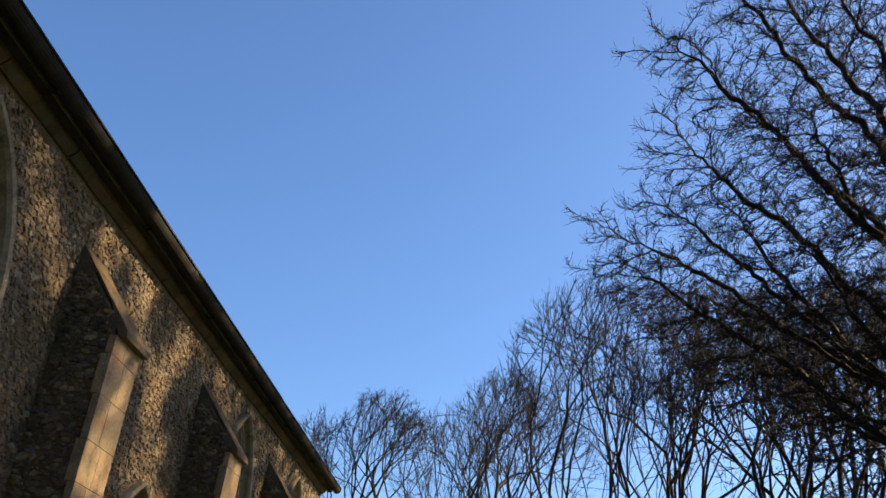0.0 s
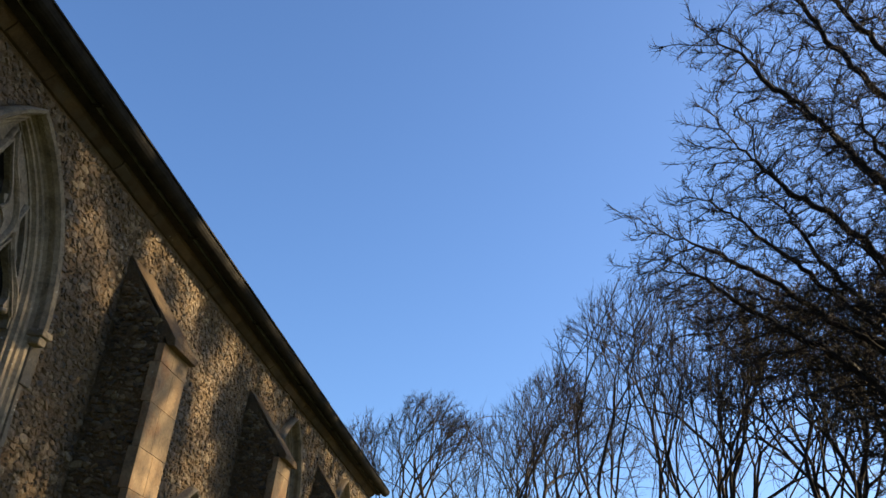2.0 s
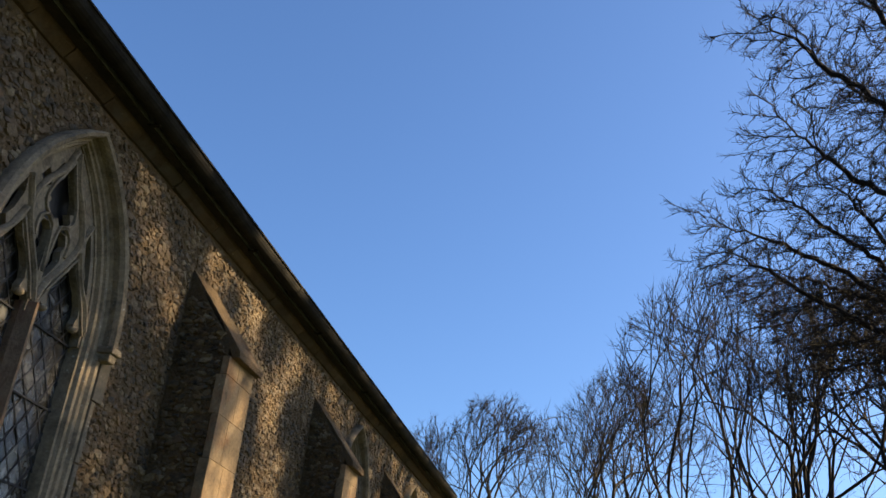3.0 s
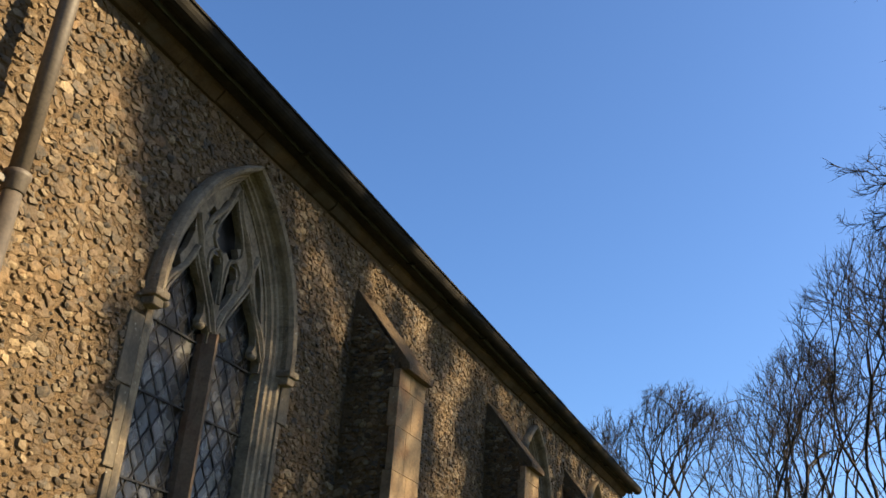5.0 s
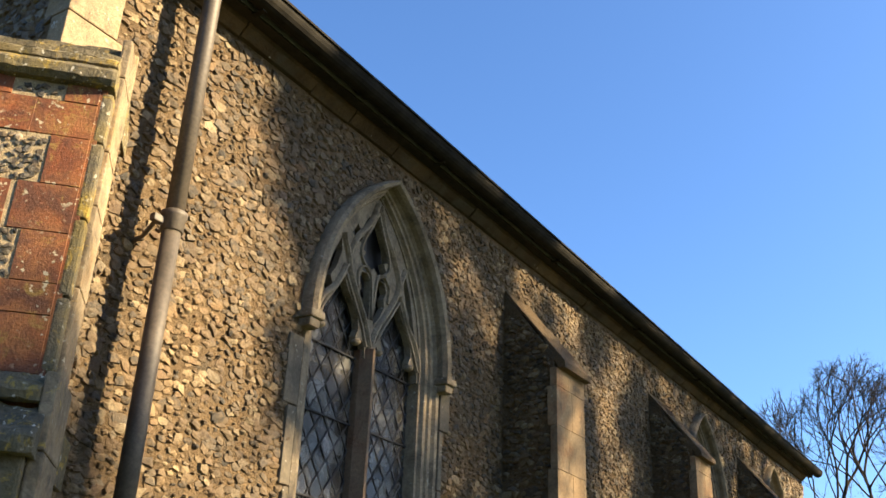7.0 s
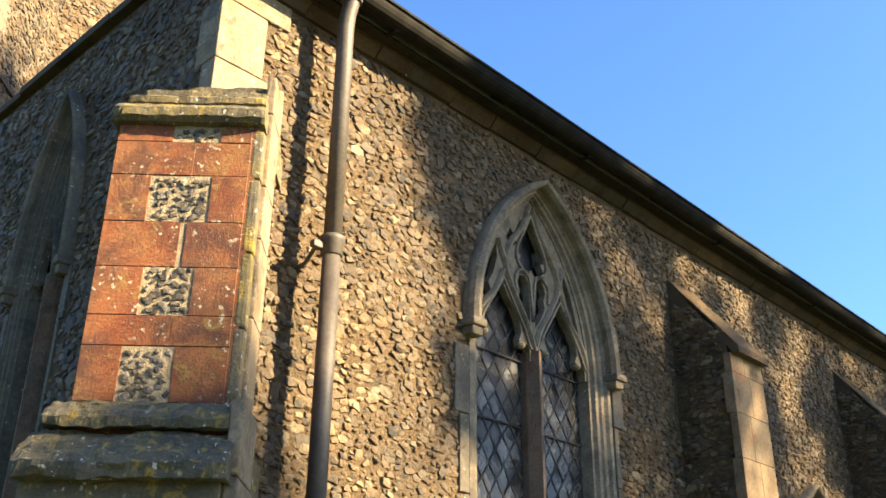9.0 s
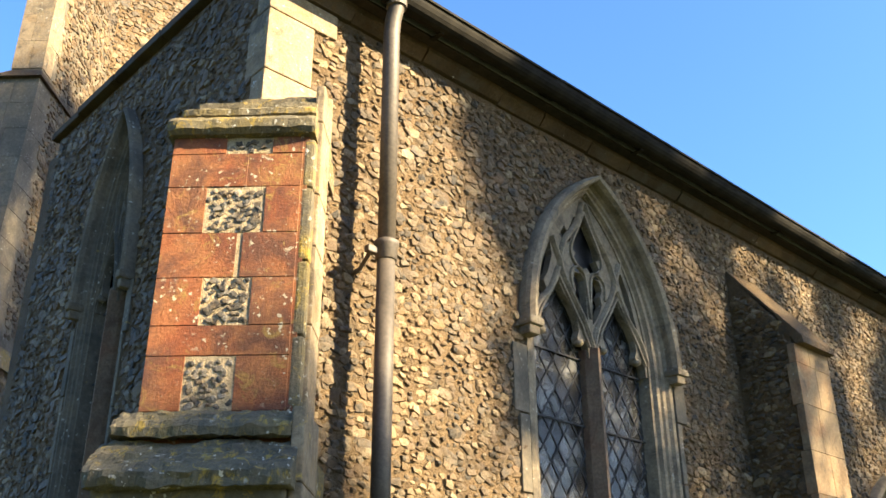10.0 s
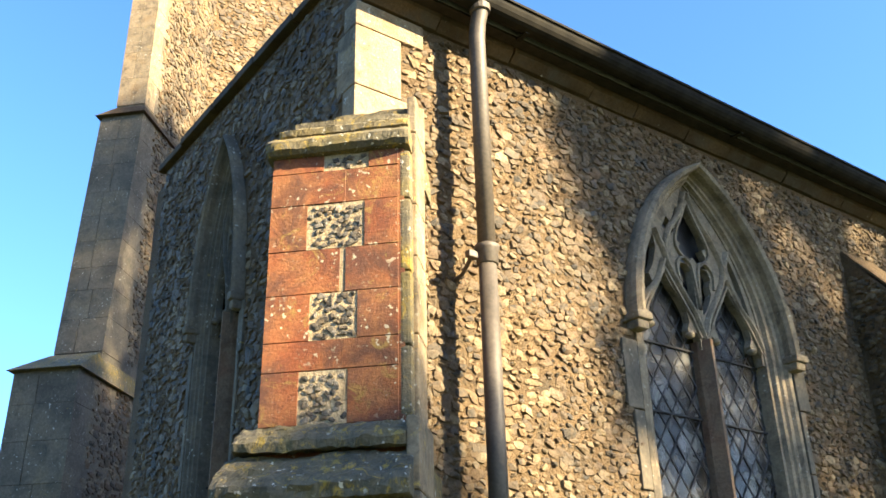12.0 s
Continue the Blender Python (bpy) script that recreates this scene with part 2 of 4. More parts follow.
def smooth_path(points, steps=6):
    """Catmull-Rom through flat points."""
    pts = [points[0], *points, points[-1]]
    out = []
    for i in range(1, len(pts) - 2):
        p0, p1, p2, p3 = (Vector(p) for p in pts[i - 1:i + 3])
        for k in range(steps):
            t = k / steps
            out.append(tuple(0.5 * ((2 * p1) + (p2 - p0) * t + (2 * p0 - 5 * p1 + 4 * p2 - p3) * t * t
                                    + (3 * p1 - p0 - 3 * p2 + p3) * t ** 3)))
    return out + [tuple(points[-1])]


# ---- arch shapes (u along the wall from the window's centre, v = height) ----
SPRING, HALF, RISE, SILL = 3.44, 0.737, 1.18, 1.55


def arch(a, base, n=12, rise=None):
    """Pointed arch outline of half width a, from base up one side, over the point and down the other."""
    h = rise if rise is not None else RISE - (HALF - a) * 0.59
    r = (a * a + h * h) / (2 * a)
    c = r - a
    top = math.acos(c / r)
    right = [(r * math.cos(top * i / n) - c, SPRING + r * math.sin(top * i / n)) for i in range(n + 1)]
    left = [(-u, v) for u, v in right[-2::-1]]
    if base < SPRING - 1e-4:
        return [(a, base), *right, *left, (-a, base)]
    return [*right, *left]


def in_arch(u, v, a, base):
    if v < base or abs(u) > a:
        return False
    if v <= SPRING:
        return True
    h = RISE - (HALF - a) * 0.59
    r = (a * a + h * h) / (2 * a)
    return math.hypot(abs(u) + r - a, v - SPRING) < r


# ---- plan of the aisle ----
LENGTH, WIDTH, EAVES = 13.95, 2.66, 4.81
BAY = 3.09
BUTTRESS_Y = [4.05, 7.14, 10.23, 13.32]
BUTTRESS_W, BUTTRESS_D = 0.47, 0.45
WINDOW_Y = [2.48, 8.78, 11.87]
DOOR_Y, DOOR_DROP = 6.15, 1.44
END_WINDOW_X = -1.46
DEPTH = 0.55


def along_wall(u, v, d):
    return Vector((d, u, v))


def end_face(u, v, d):
    return Vector((u, -d, v))


# ---- ground ----
def build_ground():
    bm = bmesh.new()
    rings = [0, 6, 14, 30, 70, 200, 700, 2500]
    rnd = random.Random(5)
    prev = None
    for r in rings:
        if r == 0:
            ring = [bm.verts.new((0, 5, 0.0))] * 32
        else:
            ring = [bm.verts.new((r * math.cos(a * math.tau / 32), 5 + r * math.sin(a * math.tau / 32),
                                  0.0 if r < 15 else rnd.uniform(-0.25, 0.05))) for a in range(32)]
        if prev:
            for i in range(32):
                q = [prev[i], prev[(i + 1) % 32], ring[(i + 1) % 32], ring[i]]
                q = list(dict.fromkeys(q))
                bm.faces.new(q)
        prev = ring
    tagged(part("ground", bm, GRASS), "short winter churchyard grass round the church", "ground", kind="structure")


build_ground()


# ---- aisle shell ----
def build_shell():
    holes = [[(cy + u, v) for u, v in arch(0.665, SILL)] for cy in WINDOW_Y]
    holes.append([(DOOR_Y + u, v - DOOR_DROP) for u, v in arch(0.665, DOOR_DROP + 0.02)])
    bm = extruded([(0, -0.3), (LENGTH, -0.3), (LENGTH, EAVES), (0, EAVES)], -DEPTH, 0, along_wall, holes)
    tagged(part("wall_south", bm, MORTAR), "long aisle wall of knapped flint cobbles in tan lime mortar", "wall", kind="structure")
    hole = [(END_WINDOW_X + u * 0.45, v + 0.13) for u, v in arch(0.665, SILL)]
    bm = extruded([(-WIDTH, -0.3), (-DEPTH - 0.002, -0.3), (-DEPTH - 0.002, 5.07), (-WIDTH, 5.07)], -DEPTH, 0, end_face, [hole])
    tagged(part("wall_west", bm, MORTAR), "shaded flint end wall of the aisle beside the tower", "wall", kind="structure")
    bm = bmesh.new()
    add_box(bm, -DEPTH, -0.0, -0.001, 0.0, -0.3, 5.07)
    tagged(part("wall_end_cheek", bm, MORTAR), "flint cheek where the end wall meets the long wall", "wall", kind="structure")
    bm = bmesh.new()
    add_box(bm, -WIDTH, -DEPTH, LENGTH - DEPTH, LENGTH, -0.3, 4.95)
    tagged(part("wall_east", bm, MORTAR), "plain end wall that closes the aisle", "wall", kind="structure")
    bm = bmesh.new()
    add_box(bm, -WIDTH - 0.3, -WIDTH - 0.002, 0.05, LENGTH, -0.3, 5.05)
    tagged(part("wall_north", bm, MORTAR), "plain inner wall behind the aisle", "wall", kind="structure")
    bm = bmesh.new()
    add_box(bm, -WIDTH, -DEPTH, DEPTH, LENGTH - DEPTH, -0.1, 0.02)
    tagged(part("floor", bm, PLASTER), "pale stone floor inside the aisle", "floor", kind="structure")
    bm = bmesh.new()
    add_box(bm, -WIDTH, -DEPTH, DEPTH, LENGTH - DEPTH, 4.62, 4.70)
    tagged(part("ceiling", bm, PLASTER), "plain ceiling inside the aisle", "ceiling", kind="structure")
    # low-pitched lead roof
    bm = bmesh.new()
    prof = [(0.16, 4.93), (-0.5, 5.03), (-WIDTH - 0.3, 5.20), (-WIDTH - 0.3, 5.05), (-0.5, 4.88), (0.16, 4.88)]
    a = [bm.verts.new((x, 0.30, z)) for x, z in prof]
    b = [bm.verts.new((x, LENGTH + 0.12, z)) for x, z in prof]
    bm.faces.new(a)
    bm.faces.new(b[::-1])
    for i in range(len(prof)):
        j = (i + 1) % len(prof)
        bm.faces.new((a[i], b[i], b[j], a[j]))
    roof = tagged(part("aisle_roof", bm, ROOFING), "low-pitched grey lead roof behind the eaves", "roof", kind="structure")
    k = 0
    y = 0.7
    while y < LENGTH:
        bm = bmesh.new()
        add_box(bm, -0.5, 0.15, y - 0.02, y + 0.02, 4.95, 5.07, 0.01)
        part("roll_joint", bm, ROOFING, roof)
        y += 0.68


build_shell()


# ---- eaves: cornice stones, fascia, gutter ----
def build_cornice():
    th = thing("eaves_cornice", "weathered brown stone cornice blocks under the gutter", "cornice", kind="structure")
    rnd = random.Random(11)
    y = 0.02
    while y < LENGTH - 0.05:
        w = min(rnd.uniform(0.32, 0.62), LENGTH - y)
        bm = bmesh.new()
        vs = [(-0.05, 4.795), (0.025, 4.795 + rnd.uniform(-0.006, 0.008)), (0.075, 4.845), (0.085, 4.885), (-0.05, 4.885)]
        dx = rnd.uniform(-0.006, 0.008)
        a = [bm.verts.new((x + dx, y + 0.004, z)) for x, z in vs]
        b = [bm.verts.new((x + dx, y + w - 0.004, z + rnd.uniform(-0.003, 0.003))) for x, z in vs]
        bm.faces.new(a)
        bm.faces.new(b[::-1])
        for i in range(5):
            j = (i + 1) % 5
            bm.faces.new((a[i], b[i], b[j], a[j]))
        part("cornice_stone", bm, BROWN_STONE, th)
        y += w


build_cornice()


def build_gutter():
    th = thing("roof_gutter", "dark cast-iron half-round gutter along the eaves", "gutter")
    cx, cz, r = 0.235, 4.935, 0.072
    y = 0.05
    seg = 1.83
    rnd = random.Random(3)
    while y < LENGTH:
        y1 = min(y + seg, LENGTH + 0.1)
        bm = bmesh.new()
        dz = rnd.uniform(-0.004, 0.004)
        prof = [(cx + r * math.cos(t), cz + dz + r * math.sin(t)) for t in [math.pi + math.pi * i / 10 for i in range(11)]]
        prof = [(prof[0][0] - 0.004, prof[0][1] + 0.02)] + prof + [(prof[-1][0], prof[-1][1] + 0.014), (prof[-1][0] + 0.012, prof[-1][1] + 0.014), (prof[-1][0] + 0.012, prof[-1][1])]
        inner = [(cx + (r - 0.007) * math.cos(t), cz + dz + (r - 0.007) * math.sin(t)) for t in [math.tau - math.pi * i / 10 for i in range(11)]]
        ring = prof + inner
        a = [bm.verts.new((x, y, z)) for x, z in ring]
        b = [bm.verts.new((x, y1 - 0.003, z)) for x, z in ring]
        for i in range(len(ring)):
            j = (i + 1) % len(ring)
            bm.faces.new((a[i], b[i], b[j], a[j]))
        bm.faces.new(a)
        bm.faces.new(b[::-1])
        length = part("gutter_length", bm, GUTTER, th)
        # socket at the joint
        bm = bmesh.new()
        ring = [(cx + (r + 0.007) * math.cos(t), cz + dz + (r + 0.007) * math.sin(t)) for t in [math.pi + math.pi * i / 10 for i in range(11)]]
        ring += [(cx + (r + 0.001) * math.cos(t), cz + dz + (r + 0.001) * math.sin(t)) for t in [math.tau - math.pi * i / 10 for i in range(11)]]
        a = [bm.verts.new((x, y1 - 0.06, z)) for x, z in ring]
        b = [bm.verts.new((x, y1 + 0.02, z)) for x, z in ring]
        for i in range(len(ring)):
            j = (i + 1) % len(ring)
            bm.faces.new((a[i], b[i], b[j], a[j]))
        part("joint_socket", bm, GUTTER, length)
        # drive-in bracket
        bm = bmesh.new()
        add_box(bm, 0.15, cx, y + 0.88, y + 0.91, cz - r - 0.010, cz - r - 0.001)
        part("bracket", bm, GUTTER, length)
        y = y1
    bm = bmesh.new()
    add_box(bm, 0.09, 0.155, 0.05, LENGTH + 0.1, 4.865, 4.955)
    tagged(part("eaves_fascia", bm, TIMBER), "dark timber fascia in the shade behind the gutter", "fascia", kind="structure")


build_gutter()


# ---- end wall coping ----
def build_coping():
    th = thing("end_wall_coping", "thin dark stone coping along the shaded end wall", "coping", kind="structure")
    rnd = random.Random(8)
    x = -WIDTH - 0.05
    while x < -0.36:
        w = rnd.uniform(0.4, 0.6)
        x1 = min(x + w, -0.3)
        bm = bmesh.new()
        add_box(bm, x + 0.003, x1 - 0.003, -0.055 + rnd.uniform(-0.008, 0.008), 0.32, 5.072, 5.13 + rnd.uniform(-0.005, 0.006), 0.008)
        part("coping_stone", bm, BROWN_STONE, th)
        x = x1


build_coping()


# ---- downpipe ----
def tube(bm, path, radius, sides=16):
    rings = []
    n = len(path)
    for i, p in enumerate(path):
        d = (Vector(path[min(i + 1, n - 1)]) - Vector(path[max(i - 1, 0)])).normalized()
        x = d.cross(Vector((0.13, 0.31, 0.94))).normalized() if abs(d.z) < 0.9 else d.cross(Vector((0, 1, 0))).normalized()
        y = d.cross(x)
        rr = radius[i] if isinstance(radius, (list, tuple)) else radius
        rings.append([bm.verts.new(Vector(p) + (x * math.cos(a) + y * math.sin(a)) * rr) for a in [math.tau * k / sides for k in range(sides)]])
    for p, q in zip(rings, rings[1:]):
        for j in range(sides):
            bm.faces.new((p[j], p[(j + 1) % sides], q[(j + 1) % sides], q[j]))
    bm.faces.new(rings[0][::-1])
    bm.faces.new(rings[-1])


def build_downpipe(px, py):
    th = thing("downpipe", "brown-painted round cast-iron downpipe held off the flint wall", "downpipe", at=(px, py, 0))
    for z0, z1, name in ((0.1, 1.75, "pipe_length"), (1.75, 3.47, "pipe_length"), (3.47, 4.86, "pipe_length")):
        bm = bmesh.new()
        top = z1 - 0.006
        if z1 > 4.8:
            tube(bm, [(0, 0, z0), (0, 0, 4.70), (0.01, 0, 4.78), (0.235 - px, 0, 4.85), (0.235 - px, 0, 4.875)], 0.043, 20)
        else:
            tube(bm, [(0, 0, z0), (0, 0, top)], 0.043, 20)
        part(name, bm, IRON, th, smooth=True)
    for z in (1.75, 3.47):
        bm = bmesh.new()
        tube(bm, [(0, 0, z - 0.075), (0, 0, z - 0.07), (0, 0, z - 0.01), (0, 0, z), (0, 0, z + 0.022), (0, 0, z + 0.03)],
             [0.046, 0.052, 0.052, 0.060, 0.060, 0.046], 20)
        collar = part("socket_collar", bm, IRON, th, smooth=True)
        bm = bmesh.new()
        add_box(bm, -0.035, 0.0, -0.105, -0.035, z - 0.05, z - 0.015, 0.006)
        part("bracket_ear", bm, IRON, collar)
        bm = bmesh.new()
        tube(bm, [(-0.03, -0.07, z - 0.03), (-0.08, -0.06, z - 0.06), (-0.13, -0.05, z - 0.085), (-px - 0.01, -0.045, z - 0.095)], [0.011, 0.010, 0.010, 0.013], 8)
        part("bracket_arm", bm, IRON, collar)
    bm = bmesh.new()
    tube(bm, [(0.235 - px, 0, 4.84), (0.235 - px, 0, 4.845), (0.235 - px, 0, 4.88)], [0.045, 0.055, 0.058], 16)
    part("outlet", bm, IRON, th)


build_downpipe(0.20, 0.615)


# ---- traceried windows ----
def build_window(name, label, near, place, stone):
    th = thing(name, label, "window", kind="structure")
    th.matrix_basis = place
    f = along_wall
    # moulded jambs and arch, in steps back into the wall
    steps = [(0.690, 0.0), (0.690, 0.010), (0.655, 0.012), (0.640, -0.010), (0.615, -0.014), (0.606, -0.030),
             (0.582, -0.034), (0.570, -0.060), (0.556, -0.066), (0.550, -0.26), (0.690, -0.26)]
    bm = bmesh.new()
    rings = [[bm.verts.new(f(u, v, d)) for u, v in arch(a, SILL)] for a, d in steps]
    for p, q in zip(rings, rings[1:]):
        for i in range(len(p) - 1):
            bm.faces.new((p[i], p[i + 1], q[i + 1], q[i]))
    part("moulded_surround", bm, stone, th)
    # jamb stones below the arch
    rnd = random.Random(21)
    for side in (-1, 1):
        z = SILL
        while z < SPRING - 0.15:
            h = min(rnd.uniform(0.26, 0.42), SPRING - 0.03 - z)
            w = rnd.choice((0.03, 0.06, 0.10))
            u0, u1 = sorted((side * 0.70, side * (0.715 + w)))
            bm = bmesh.new()
            add_box(bm, -0.02, 0.019, u0, u1, z + 0.004, z + h - 0.004, 0.007)
            part("jamb_stone", bm, GREY_STONE, th)
            z += h
    # hood mould
    prof = [(0.655, -0.01), (0.655, 0.055), (0.672, 0.085), (0.705, 0.095), (0.728, 0.075), (0.737, 0.045), (0.737, -0.01)]
    bm = bmesh.new()
    rings = [[bm.verts.new(f(u, v, d)) for u, v in arch(a, SPRING, 14)] for a, d in prof]
    for p, q in zip(rings, rings[1:]):
        for i in range(len(p) - 1):
            bm.faces.new((p[i], p[i + 1], q[i + 1], q[i]))
    part("hood_mould", bm, stone, th)
    for side in (-1, 1):
        bm = bmesh.new()
        u0, u1 = sorted((side * 0.640, side * 0.760))
        add_box(bm, -0.01, 0.105, u0, u1, SPRING - 0.035, SPRING + 0.012, 0.014)
        add_box(bm, -0.01, 0.085, u0 + 0.015, u1 - 0.015, SPRING - 0.085, SPRING - 0.030, 0.016)
        part("label_stop", bm, stone, th, "small moulded label stop")
    # sill
    bm = bmesh.new()
    add_box(bm, -0.26, 0.05, -0.72, 0.72, SILL - 0.12, SILL - 0.004, 0.015)
    part("sill", bm, stone, th)
    # pierced tracery plate
    S = 1.09

    def head(c):
        half = [(-0.250, 3.40), (-0.250, 3.455), (-0.236, 3.495), (-0.205, 3.505), (-0.185, 3.478), (-0.160, 3.478), (-0.150, 3.51),
                (-0.172, 3.56), (-0.160, 3.625), (-0.115, 3.70), (-0.050, 3.765), (0.0, 3.85)]
        return [(c + u, v) for u, v in half] + [(c - u, v) for u, v in half[-2::-1]]

    def grown(h, k):
        cu, cv = sum(p[0] for p in h) / len(h), sum(p[1] for p in h) / len(h)
        return [((cu + (u - cu) * k) * S, cv + (v - cv) * k) for u, v in h]
    top = arch(0.562, SPRING, 12)
    outline = [(-0.562, 3.40), *head(-0.288), (-0.03, 3.40), (0.03, 3.40), *head(0.288), (0.562, 3.40), *top]
    vesica = [(0, 4.33), (-0.035, 4.25), (-0.085, 4.17), (-0.10, 4.10), (-0.07, 4.085), (-0.10, 4.03), (-0.085, 3.985), (-0.04, 3.985), (0, 4.03)]
    vesica += [(-u, v) for u, v in vesica[-2:0:-1]]
    mouch = [(-0.035, 3.90), (-0.06, 3.935), (-0.105, 3.93), (-0.125, 3.88), (-0.105, 3.84), (-0.115, 3.79), (-0.075, 3.71), (-0.03, 3.65), (-0.028, 3.78)]
    dagger = [(-0.435, 3.735), (-0.400, 3.715), (-0.362, 3.76), (-0.385, 3.815), (-0.350, 3.87), (-0.315, 3.98), (-0.325, 4.06), (-0.385, 3.93)]
    upper = [(-0.215, 4.165), (-0.17, 4.13), (-0.14, 4.16), (-0.155, 4.20), (-0.180, 4.225)]
    tip = [(-0.130, 4.245), (-0.105, 4.215), (-0.075, 4.26), (-0.065, 4.325), (-0.09, 4.325)]
    holes = [grown(vesica, 1.30)]
    for h, k in ((mouch, 1.14), (dagger, 1.16), (upper, 1.35), (tip, 1.25)):
        h = grown(h, k)
        holes += [h, [(-u, v) for u, v in h[::-1]]]
    bm = extruded(outline, -0.125, -0.075, f, holes)
    part("tracery_plate", bm, stone, th)
    # raised ribs on the plate
    rib = [(-0.022, -0.078), (-0.016, -0.060), (-0.006, -0.046), (0.006, -0.046), (0.016, -0.060), (0.022, -0.078)]
    thin = [(-0.011, -0.078), (-0.007, -0.060), (0.007, -0.060), (0.011, -0.078)]
    runs = []
    for s in (-S, S):
        runs += [([(0.0, 3.46), (s * 0.06, 3.62), (s * 0.175, 3.80), (s * 0.245, 3.97), (s * 0.185, 4.14), (s * 0.075, 4.29), (s * 0.012, 4.46)], rib),
                 ([(s * 0.50, 3.50), (s * 0.45, 3.63), (s * 0.34, 3.76), (s * 0.265, 3.92)], rib),
                 ([(s * 0.245, 3.97), (s * 0.285, 4.06), (s * 0.305, 4.12)], rib),
                 ([(0.0, 3.66), (s * 0.015, 3.84), (s * 0.035, 3.955), (s * 0.09, 3.985), (s * 0.15, 3.93), (s * 0.145, 3.82)], thin),
                 ([(s * 0.035, 3.955), (s * 0.13, 4.03), (s * 0.13, 4.13), (s * 0.06, 4.27), (0.0, 4.40)], thin),
                 ([(s * 0.03, 3.47), (s * 0.065, 3.545), (s * 0.09, 3.60), (s * 0.20, 3.775), (s * 0.264, 3.875)], thin),
                 ([(s * 0.495, 3.47), (s * 0.455, 3.545), (s * 0.425, 3.61), (s * 0.32, 3.775), (s * 0.264, 3.875)], thin)]
    for pts, prof in runs:
        bm = bmesh.new()
        sweep(bm, smooth_path(pts), prof, f)
        part("tracery_rib", bm, stone, th)
    for u in (-0.460, -0.115, 0.115, 0.460):
        bm = bmesh.new()
        bmesh.ops.create_icosphere(bm, subdivisions=2, radius=0.026)
        for v in bm.verts:
            v.co = Vector((v.co.x * 1.3 - 0.085, v.co.y + u, v.co.z * 0.9 + 3.480))
        part("cusp_knob", bm, stone, th, smooth=True)
    # mullion
    bm = bmesh.new()
    prof = [(-0.042, -0.19), (-0.042, -0.105), (-0.018, -0.045), (-0.011, -0.026), (0.011, -0.026), (0.018, -0.045), (0.042, -0.105), (0.042, -0.19)]
    sweep(bm, [(0, SILL), (0, 2.4), (0, 3.46)], prof, f)
    part("mullion", bm, MULLION_STONE, th, "rust-stained stone mullion")
    # leaded lights
    gx = -0.150
    for c in (-0.288, 0.288):
        light = new("leaded_light")
        light.parent = th
        if near:
            w, h = 0.062, 0.088
            me = bpy.data.meshes.new("quarry")
            k = 0.93
            me.from_pydata([(0, -w * k, 0), (0, 0, -h * k), (0, w * k, 0), (0, 0, h * k)], [], [(0, 1, 2, 3)])
            me.materials.append(GLASS)
            rr = random.Random(31)
            row = 0
            z = 1.95
            while z < 4.0:
                u = -0.31 + (w if row % 2 else 0)
                while u < 0.30:
                    if z < 3.86 and abs(u) < 0.30:
                        pane = new("pane", me)
                        pane.parent = light
                        pane.location = (gx, c + u, z)
                        pane.rotation_euler = (0, radians(rr.gauss(0, 1.6)), radians(rr.gauss(0, 1.6)))
                        pane.visible_shadow = False
                    u += 2 * w
                z += h
                row += 1
            # lead cames
            bm = bmesh.new()
            slope = h / w
            for sgn in (-1, 1):
                k = -60
                while k < 60:
                    zz = 1.95 + h + (2 * h) * k
                    pts = []
                    for u in (-0.29, 0.29):
                        pts.append((u, zz + sgn * slope * (u + 0.31)))
                    (u0, z0), (u1, z1) = pts
                    lo, hi = SILL, 3.87
                    t0, t1 = 0.0, 1.0
                    dz = z1 - z0
                    ta, tb = sorted(((lo - z0) / dz, (hi - z0) / dz))
                    t0, t1 = max(t0, ta), min(t1, tb)
                    if t1 - t0 > 0.02:
                        a = (c + u0 + (u1 - u0) * t0, z0 + dz * t0)
                        b = (c + u0 + (u1 - u0) * t1, z0 + dz * t1)
                        sweep(bm, [a, b], [(-0.0045, gx - 0.004), (-0.0045, gx + 0.005), (0.0045, gx + 0.005), (0.0045, gx - 0.004)], f)
                    k += 1
            part("lead_cames", bm, LEAD, light, "dull grey diamond lead cames")
        else:
            bm = bmesh.new()
            add_box(bm, gx - 0.004, gx, c - 0.27, c + 0.27, SILL, 3.87)
            pane = part("pane", bm, GLASS, light)
            pane.visible_shadow = False
        for z in (2.05, 2.52, 2.99, 3.40):
            bm = bmesh.new()
            add_box(bm, gx + 0.008, gx + 0.016, c - 0.27, c + 0.27, z - 0.005, z + 0.005)
            part("saddle_bar", bm, LEAD, light)
    # glass behind the tracery openings
    bm = extruded([(u, v) for u, v in arch(0.555, SPRING, 10) if v > 3.60], gx - 0.020, gx - 0.014, f)
    part("tracery_glass", bm, DARK_GLASS, th)
    return th


